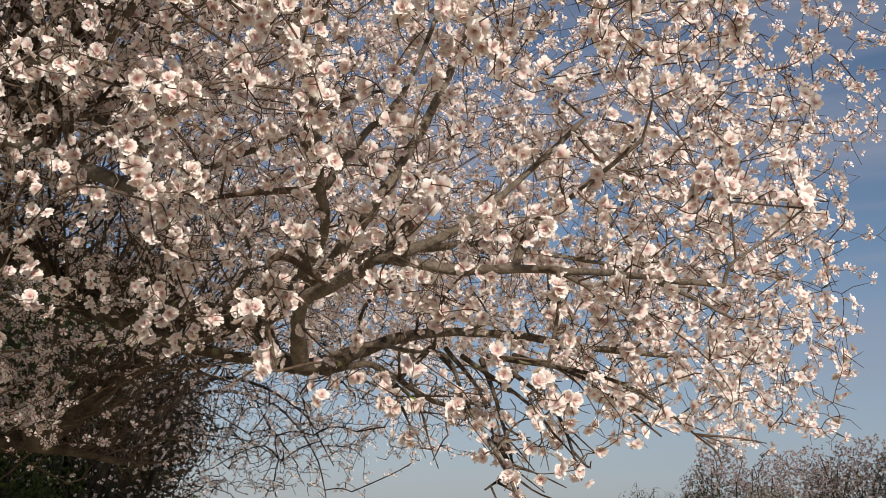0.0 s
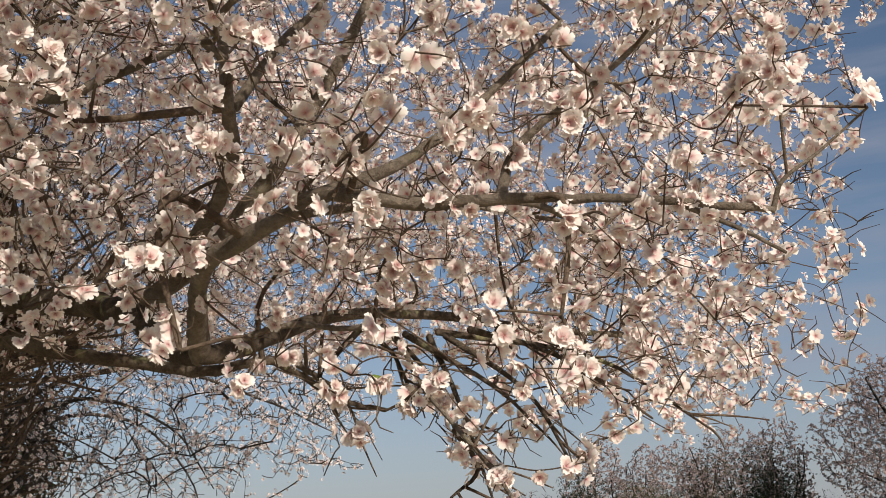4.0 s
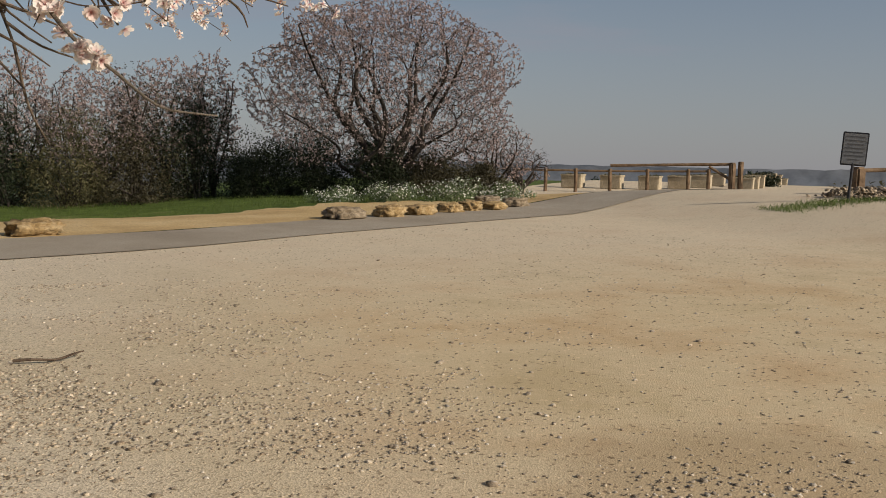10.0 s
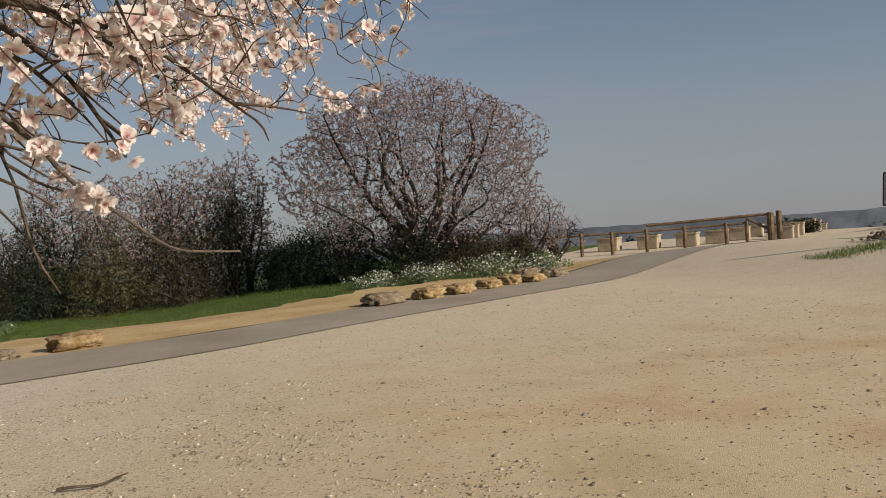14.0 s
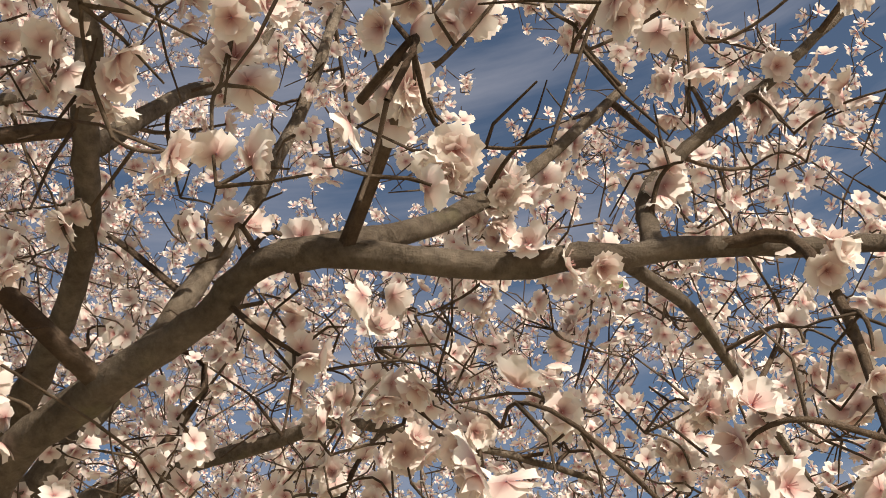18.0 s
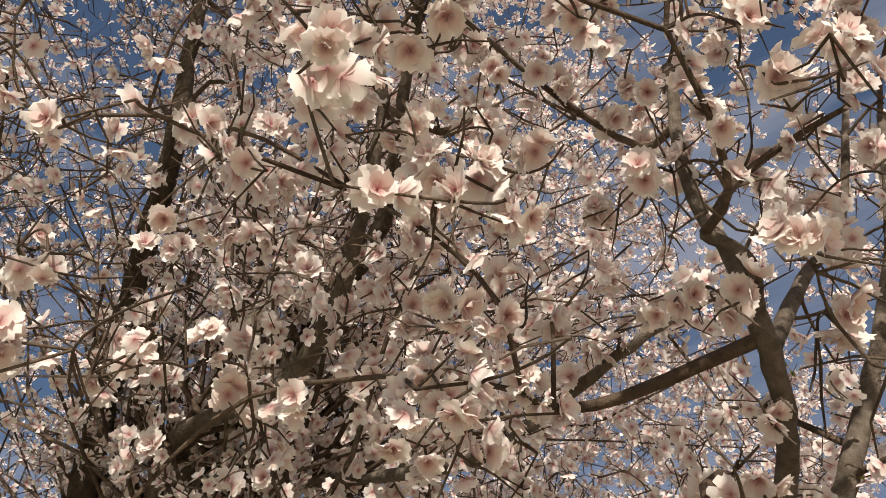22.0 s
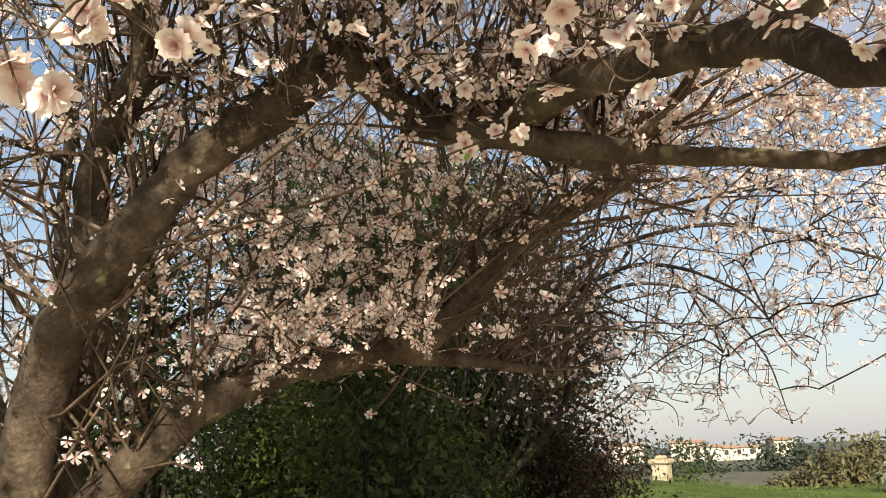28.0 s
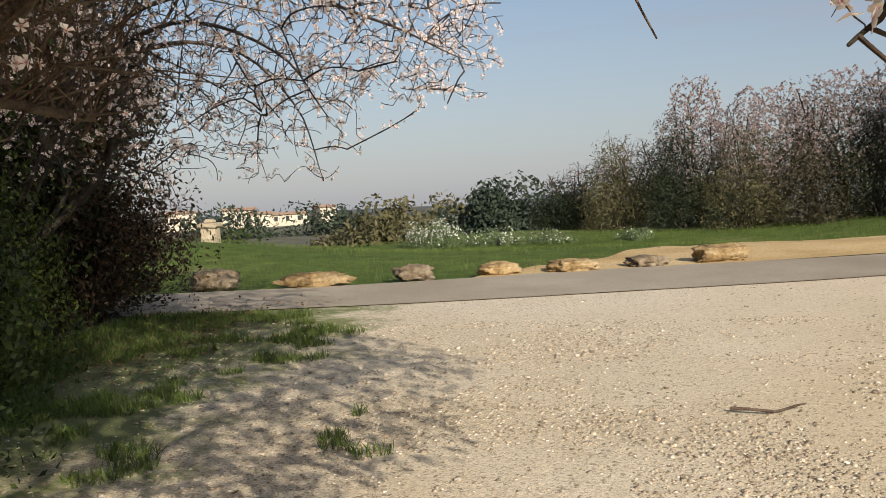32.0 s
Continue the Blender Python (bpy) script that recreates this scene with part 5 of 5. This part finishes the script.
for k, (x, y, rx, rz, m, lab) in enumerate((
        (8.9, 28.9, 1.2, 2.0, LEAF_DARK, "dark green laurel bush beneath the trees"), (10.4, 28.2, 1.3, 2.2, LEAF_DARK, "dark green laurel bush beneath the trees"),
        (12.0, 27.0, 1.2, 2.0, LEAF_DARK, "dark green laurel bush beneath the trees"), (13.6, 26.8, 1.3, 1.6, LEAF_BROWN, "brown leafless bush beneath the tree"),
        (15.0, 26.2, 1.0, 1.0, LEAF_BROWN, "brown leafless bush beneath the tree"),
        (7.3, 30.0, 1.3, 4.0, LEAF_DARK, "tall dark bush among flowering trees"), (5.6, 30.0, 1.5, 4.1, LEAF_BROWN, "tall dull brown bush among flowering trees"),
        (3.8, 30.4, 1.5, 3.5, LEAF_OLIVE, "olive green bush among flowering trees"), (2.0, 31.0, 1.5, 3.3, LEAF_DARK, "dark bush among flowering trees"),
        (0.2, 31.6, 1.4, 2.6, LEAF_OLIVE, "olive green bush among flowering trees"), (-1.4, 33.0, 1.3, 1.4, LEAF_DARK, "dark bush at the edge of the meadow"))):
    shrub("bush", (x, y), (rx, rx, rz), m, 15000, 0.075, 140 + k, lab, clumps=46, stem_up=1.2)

# hedges with white flowers
for k, (x, y, rx, rz, nf) in enumerate(((9.2, 23.2, 0.9, 0.35, 260), (10.6, 22.8, 1.0, 0.5, 300), (12.0, 22.3, 1.1, 0.6, 320), (13.3, 21.8, 1.0, 0.55, 300), (-4.5, 26.3, 1.2, 0.8, 420), (-3.0, 26.6, 1.0, 0.45, 160), (-1.6, 26.8, 0.8, 0.3, 60), (0.6, 27.2, 0.7, 0.25, 20))):
    shrub("flowering_shrub", (x, y), (rx, 0.8, rz), LEAF_HEDGE, 3400, 0.055, 170 + k, "low grey-green shrub covered with small white flowers", "shrub", 22, 10, flowers=(int(nf * 1.1), 0.021, WHITE_FLOWER))

# middle distance: pines, scrub and a stone pillar
for k, (x, y, rx, rz, m, lab) in enumerate(((-4.2, 41, 2.2, 2.8, LEAF_PINE, "dark green umbrella pine beyond the meadow"), (-1.2, 43, 2.3, 2.5, LEAF_PINE, "dark green pine beyond the meadow"), (1.5, 42, 2.4, 2.3, LEAF_PINE, "dark green pine beyond the meadow"), (4.2, 44, 2.6, 2.5, LEAF_PINE, "dark green pine beyond the meadow"), (-6.4, 42, 2.0, 2.5, LEAF_PINE, "dark green pine beyond the meadow"),
        (-8.4, 38, 1.8, 2.9, LEAF_OLIVE, "tall olive-brown bush beyond the meadow"), (-11.2, 40, 2.0, 1.6, LEAF_OLIVE, "brownish bush beyond the meadow"), (-13.5, 42, 2.0, 1.4, LEAF_BUSH, "dark green bush beyond the meadow"), (-7.4, 35.5, 1.4, 1.7, LEAF_OLIVE, "brownish bush beyond the meadow"), (-17, 44, 2.6, 3.2, LEAF_BUSH, "dark green bush beyond the meadow"), (-21, 46, 3.0, 4.8, LEAF_RED, "brown bush beyond the meadow"))):
    shrub("pine_tree" if m is LEAF_PINE else "bush", (x, y), (rx, rx, rz), m, 5000, 0.26, 200 + k, lab, "tree" if m is LEAF_PINE else "bush", 34, 16)

pillar = empty("stone_pillar", (-11.4, 27.8, -0.17))
tagged(pillar, "squat pale stone pillar with a flat cap on the grass", "pillar")
part("shaft", bm_mesh("shaft", box_bm(0.44, 0.44, 1.2, -0.9, 0.03), CONCRETE), pillar)
cap = part("cap", bm_mesh("cap", box_bm(0.58, 0.58, 0.13, 0.29, 0.03), CONCRETE), pillar)
part("knob", bm_mesh("knob", box_bm(0.28, 0.28, 0.13, 0.40, 0.04), CONCRETE), cap)


# ---- fence, gate and planters ----
def post(name, at, h, w, parent, top=0.02):
    ob = part(name, bm_mesh(name, box_bm(w, w, h + 0.3, -0.3, w * 0.16), WOOD), parent)
    ob.matrix_basis = pose(*at)
    return ob


def rail(name, a, b, w, parent):
    a, b = Vector(a), Vector(b)
    t = Tubes()
    t.add(np.array([a, a.lerp(b, 0.33), a.lerp(b, 0.66), b]), [w, w * 1.04, w * 0.98, w], 8)
    return part(name, t.mesh(name, WOOD), parent)


FD = 1.2
fence_pts = [(15.97, 25.7), (16.77, 25.19), (17.52, 24.68), (18.34, 24.07), (19.21, 23.39), (20.11, 22.62), (20.55, 22.24)]
fence_pts = [(x * FD, y * FD) for x, y in fence_pts]
fence = empty("wooden_fence", on_land(*fence_pts[0]))
tagged(fence, "low weathered wooden post and rail fence", "fence")
f0 = fence.matrix_basis.translation
loc = [Vector(on_land(*p)) - f0 for p in fence_pts]
for p in loc:
    post("post", p, 0.86, 0.11, fence)
for a, b in zip(loc[:-1], loc[1:]):
    rail("rail", a + Vector((0, 0, 0.78)), b + Vector((0, 0, 0.78)), 0.04, fence)
gx, gy = 21.02 * FD, 21.77 * FD
gate = empty("barrier_gate", on_land(gx, gy))
tagged(gate, "wooden barrier gate with a braced thick post", "gate")
post("post", (0, 0, 0), 1.08, 0.2, gate)
post("post", (0.25, -0.15, 0), 1.12, 0.16, gate)
g0 = gate.matrix_basis.translation
la, lb = loc[3] + f0 - g0, loc[6] + f0 - g0
rail("arm", Vector((0.1, 0.05, 1.02)), la + Vector((0, 0, 0.98)), 0.055, gate)
rail("brace", Vector((0, 0, 0.45)), lb + Vector((0, 0, 0.95)), 0.05, gate)


def planter(at, turn, soil_seed):
    p = empty("planter", on_land(*at), turn)
    tagged(p, "square beige concrete planter with low plants beside the road", "planter", "planters along the road")
    bm = box_bm(0.80, 0.80, 0.50, 0.0, 0.03, 0.97)
    box = part("box", bm_mesh("box", bm, CONCRETE), p)
    part("rim", bm_mesh("rim", box_bm(0.86, 0.86, 0.07, 0.48, 0.02), CONCRETE), box)
    rng = np.random.default_rng(soil_seed)
    n = 160
    q = np.column_stack([rng.uniform(-0.36, 0.36, (n, 2)), np.full(n, 0.55)])
    part("plants", scatter("plants", LEAF, q, np.column_stack([rng.normal(0, 0.5, (n, 2)), np.ones(n)]), rng.uniform(0.05, 0.11, n), rng.uniform(0, 6.28, n), LEAF_OLIVE), p, "", "stuff")
    return p


for k, (x, y) in enumerate(((23.05, 32.63), (24.29, 31.72), (25.45, 30.8), (27.1, 31.0), (29.1, 31.9), (31.3, 33.4))):
    planter((x, y), 40, 300 + k)
for k in range(7):
    d, a = 40.0 + 2.5 * k, radians(44.6 + 0.32 * k)
    planter((d * math.sin(a), d * math.cos(a)), 40, 320 + k)

# information sign
sx, sy = 16.28, 13.67
sign = empty("information_sign", on_land(sx, sy), -50)
tagged(sign, "grey information sign on a leaning metal pole", "sign")
sign.matrix_basis = Matrix.Translation(on_land(sx, sy)) @ pose(0, 0, 0, 0, 3.5, -50)
t = Tubes()
t.add([(0, 0, -0.3), (0, 0, 0.3), (0, 0, 0.75)], [0.028] * 3, 10)
part("pole", t.mesh("pole", METAL_DARK), sign)
part("board", bm_mesh("board", box_bm(0.48, 0.03, 0.66, 0.70, 0.012), METAL_DARK), sign)
face = part("face", bm_mesh("face", box_bm(0.43, 0.01, 0.60, 0.73, 0.004), SIGN_FACE), sign)
face.matrix_basis = pose(0, -0.019, 0)
for k in range(7):
    w = (0.34, 0.36, 0.30, 0.36, 0.33, 0.36, 0.22)[k]
    b = part("print_line", bm_mesh("print_line", box_bm(w, 0.004, 0.018, 0, 0), SIGN_PRINT), face)
    b.matrix_basis = pose(0, -0.007, 1.26 - 0.075 * k)

# second fence on the stony bank
fp = [(17.92, 14.83), (19.46, 14.48), (21.4, 14.0), (23.2, 13.5)]
fence2 = empty("wooden_fence", on_land(*fp[0]))
tagged(fence2, "wooden fence with a thick end post on a stony bank", "fence")
o2 = fence2.matrix_basis.translation
loc = [Vector(on_land(*p)) - o2 for p in fp]
post("end_post", loc[0], 0.62, 0.26, fence2)
for k, p in enumerate(loc[1:]):
    post("post", p, 0.66 + 0.08 * k, 0.12, fence2)
for k, (a, b) in enumerate(zip(loc[:-1], loc[1:])):
    rail("rail", a + Vector((0, 0, 0.54 + 0.06 * k)), b + Vector((0, 0, 0.60 + 0.08 * k)), 0.045, fence2)

rng_s = np.random.default_rng(91)
n = 1800
s = rng_s.random(n)
bx = 16.6 + 6.5 * s + rng_s.normal(0, 0.15, n)
by = 14.2 - 1.4 * s + rng_s.normal(0, 0.35, n)
bank = new("rubble_bank", scatter("rubble_bank", (oct_v, oct_q, np.zeros(8)), np.column_stack([bx, by, ground_z(bx, by) + 0.22 * np.exp(-((by - 14.2 + 1.4 * s) / 0.38) ** 2) * rng_s.random(n) ** 0.4]), np.column_stack([rng_s.normal(0, 0.5, (n, 2)), np.ones(n)]), rng_s.uniform(0.02, 0.07, n), rng_s.uniform(0, 6.28, n), RUBBLE))
tagged(bank, "bank of loose pale rubble stones below the fence", "rubble", kind="stuff")


def spot_bank(rng):
    u = rng.random()
    return (14.6 + 8.5 * u, 14.0 - 2.6 * u + rng.normal(0, 0.28))


grass_patch("bank_grass", 9000, spot_bank, 0.075, 92, "tufts of green grass along the stony bank")

panel = empty("notice_board", on_land(18.75, 11.95), -57)
tagged(panel, "dark notice board on two posts beside the fence", "sign")
for dx in (-0.02, 0.75):
    t = Tubes()
    t.add([(dx, 0, -0.3), (dx, 0, 0.6), (dx, 0, 1.5)], [0.04] * 3, 8)
    part("post", t.mesh("post", METAL_DARK), panel)
part("board", bm_mesh("board", box_bm(1.1, 0.05, 0.85, 0.95, 0.015), METAL_DARK), panel).matrix_basis = pose(0.4, 0, 0)

# parked trailer behind the bank and small far trees
van = empty("parked_van", on_land(35.6, 19.6), -25)
tagged(van, "cream van parked behind the fence", "vehicle")
part("body", bm_mesh("body", box_bm(5.0, 1.9, 1.2, 0.32, 0.2), PAINT_CREAM), van)
part("window", bm_mesh("window", box_bm(0.9, 0.02, 0.4, 0.95, 0.01), GLASS_DARK), van).matrix_basis = pose(-1.4, -0.96, 0)
part("window", bm_mesh("window", box_bm(1.0, 0.02, 0.4, 0.95, 0.01), GLASS_DARK), van).matrix_basis = pose(0.3, -0.96, 0)
part("bumper", bm_mesh("bumper", box_bm(5.1, 1.94, 0.22, 0.22, 0.05), RUBBER), van)
for wx in (-1.6, 1.6):
    for wy in (-0.85, 0.85):
        t = Tubes()
        t.add([(wx, wy - 0.1, 0.33), (wx, wy - 0.09, 0.33), (wx, wy + 0.09, 0.33), (wx, wy + 0.1, 0.33)], [0.02, 0.33, 0.33, 0.02], 18)
        wheel = part("wheel", t.mesh("wheel", RUBBER), van)
        t = Tubes()
        t.add([(wx, wy - 0.115, 0.33), (wx, wy - 0.11, 0.33), (wx, wy + 0.11, 0.33), (wx, wy + 0.115, 0.33)], [0.01, 0.19, 0.19, 0.01], 16)
        part("rim", t.mesh("rim", METAL_DARK), wheel)
rr = np.random.default_rng(140)
almond("bare_tree", on_land(31.4, 19.9, -0.05), 0.6, fan_limbs(rr, 6, 0.8, 4.4, 1.7, 0.06), dome(0, 0, 3.2, 2.0, 2.0, 1.9, 0.9), 1500, 150, 0.1, 0.03, "bare spreading tree behind the notice board", PETAL_FAR, BARK_DARK, 2, 2.4, 0.10, 0.4, shape=TUFT)
shrub("bush", (34, 33), (0.8, 0.8, 0.8), LEAF_DARK, 2200, 0.12, 152, "dark low bush beyond the fence", clumps=24)
rr = np.random.default_rng(141)
almond("bare_tree", on_land(45, 45, 0), 0.4, fan_limbs(rr, 6, 0.3, 2.2, 1.0, 0.05), dome(0, 0, 1.4, 1.1, 1.1, 1.0, 0.3), 500, 151, 0.1, 0.03, "small bare tree at the edge of the hilltop", PETAL_FAR, BARK_DARK, 2, 3.0, 0.1, 0.05)


# ---- far houses, woods and hills ----
def house(at, w, d, h, turn, k):
    z = float(ground_z(*at))
    ob = empty("house", (at[0], at[1], z), turn)
    tagged(ob, "far cream plastered house with a low tiled roof", "house", "far houses")
    wall = part("wall", bm_mesh("wall", box_bm(w, d, h + 1, -1, 0), PLASTER), ob)
    bm = bmesh.new()
    e = 0.5
    vs = [bm.verts.new(c) for c in ((-w / 2 - e, -d / 2 - e, h), (w / 2 + e, -d / 2 - e, h), (w / 2 + e, d / 2 + e, h), (-w / 2 - e, d / 2 + e, h), (-w / 2 - e, 0, h + d * 0.09), (w / 2 + e, 0, h + d * 0.09))]
    for f in ((0, 1, 5, 4), (2, 3, 4, 5), (0, 4, 3), (1, 2, 5), (3, 2, 1, 0)):
        bm.faces.new([vs[i] for i in f])
    part("roof", bm_mesh("roof", bm, TILE_ROOF), ob)
    for j in range(int(w // 3)):
        win = part("window", bm_mesh("window", box_bm(0.9, 0.1, 1.2, h * 0.45, 0), GLASS_DARK), wall)
        win.matrix_basis = pose(-w / 2 + 1.5 + 3 * j, -d / 2 - 0.02, 0)


for k, (x, y, w, d, h) in enumerate(((-93, 243, 7.5, 7, 4.6), (-86, 240, 5, 6, 3.4), (-81, 246, 10, 6, 3.0), (-72, 249, 4.5, 6, 4.4), (-108, 238, 8, 7, 4.5))):
    house((x, y), w, d, h, 10 + 9 * k, k)

for k in range(16):
    rr = np.random.default_rng(400 + k)
    a = radians(-50 + 100 * k / 15 + rr.normal(0, 2))
    d = rr.uniform(110, 190)
    shrub("far_trees", (-math.sin(a) * d, math.cos(a) * d), (rr.uniform(6, 12), 5, rr.uniform(4, 7.5)), LEAF_PINE if k % 3 else LEAF_OLIVE, 1300, 0.9, 420 + k, "far dark belt of trees on the plain", "trees", 26, 6)


def ridge(dist, top, seed, name, label):
    """A long low hill with a wooded edge."""
    rng = np.random.default_rng(seed)
    a = np.radians(np.linspace(-110, 110, 260))
    base = np.interp(np.degrees(a), np.linspace(-110, 110, 23), rng.uniform(0.55, 1.0, 23))
    h = top + (base - 0.9) * dist * 0.012 + rng.normal(0, 0.3, len(a)) * dist / 700
    h = h - dist * 0.021 * step(-6, 10, np.degrees(a))
    rows = []
    for f, z in ((0.93, -60.0), (0.97, None), (1.0, 1.0), (1.06, -60.0)):
        zz = np.full(len(a), -60.0) if z == -60.0 else (h if z == 1.0 else -60 + (h + 60) * 0.7)
        rows.append(np.column_stack([-np.sin(a) * dist * f, np.cos(a) * dist * f, zz]))
    co = np.concatenate(rows)
    m = len(a)
    i = np.arange(m - 1)
    q = np.concatenate([np.stack([i + r * m, i + 1 + r * m, i + 1 + (r + 1) * m, i + (r + 1) * m], -1) for r in range(3)])
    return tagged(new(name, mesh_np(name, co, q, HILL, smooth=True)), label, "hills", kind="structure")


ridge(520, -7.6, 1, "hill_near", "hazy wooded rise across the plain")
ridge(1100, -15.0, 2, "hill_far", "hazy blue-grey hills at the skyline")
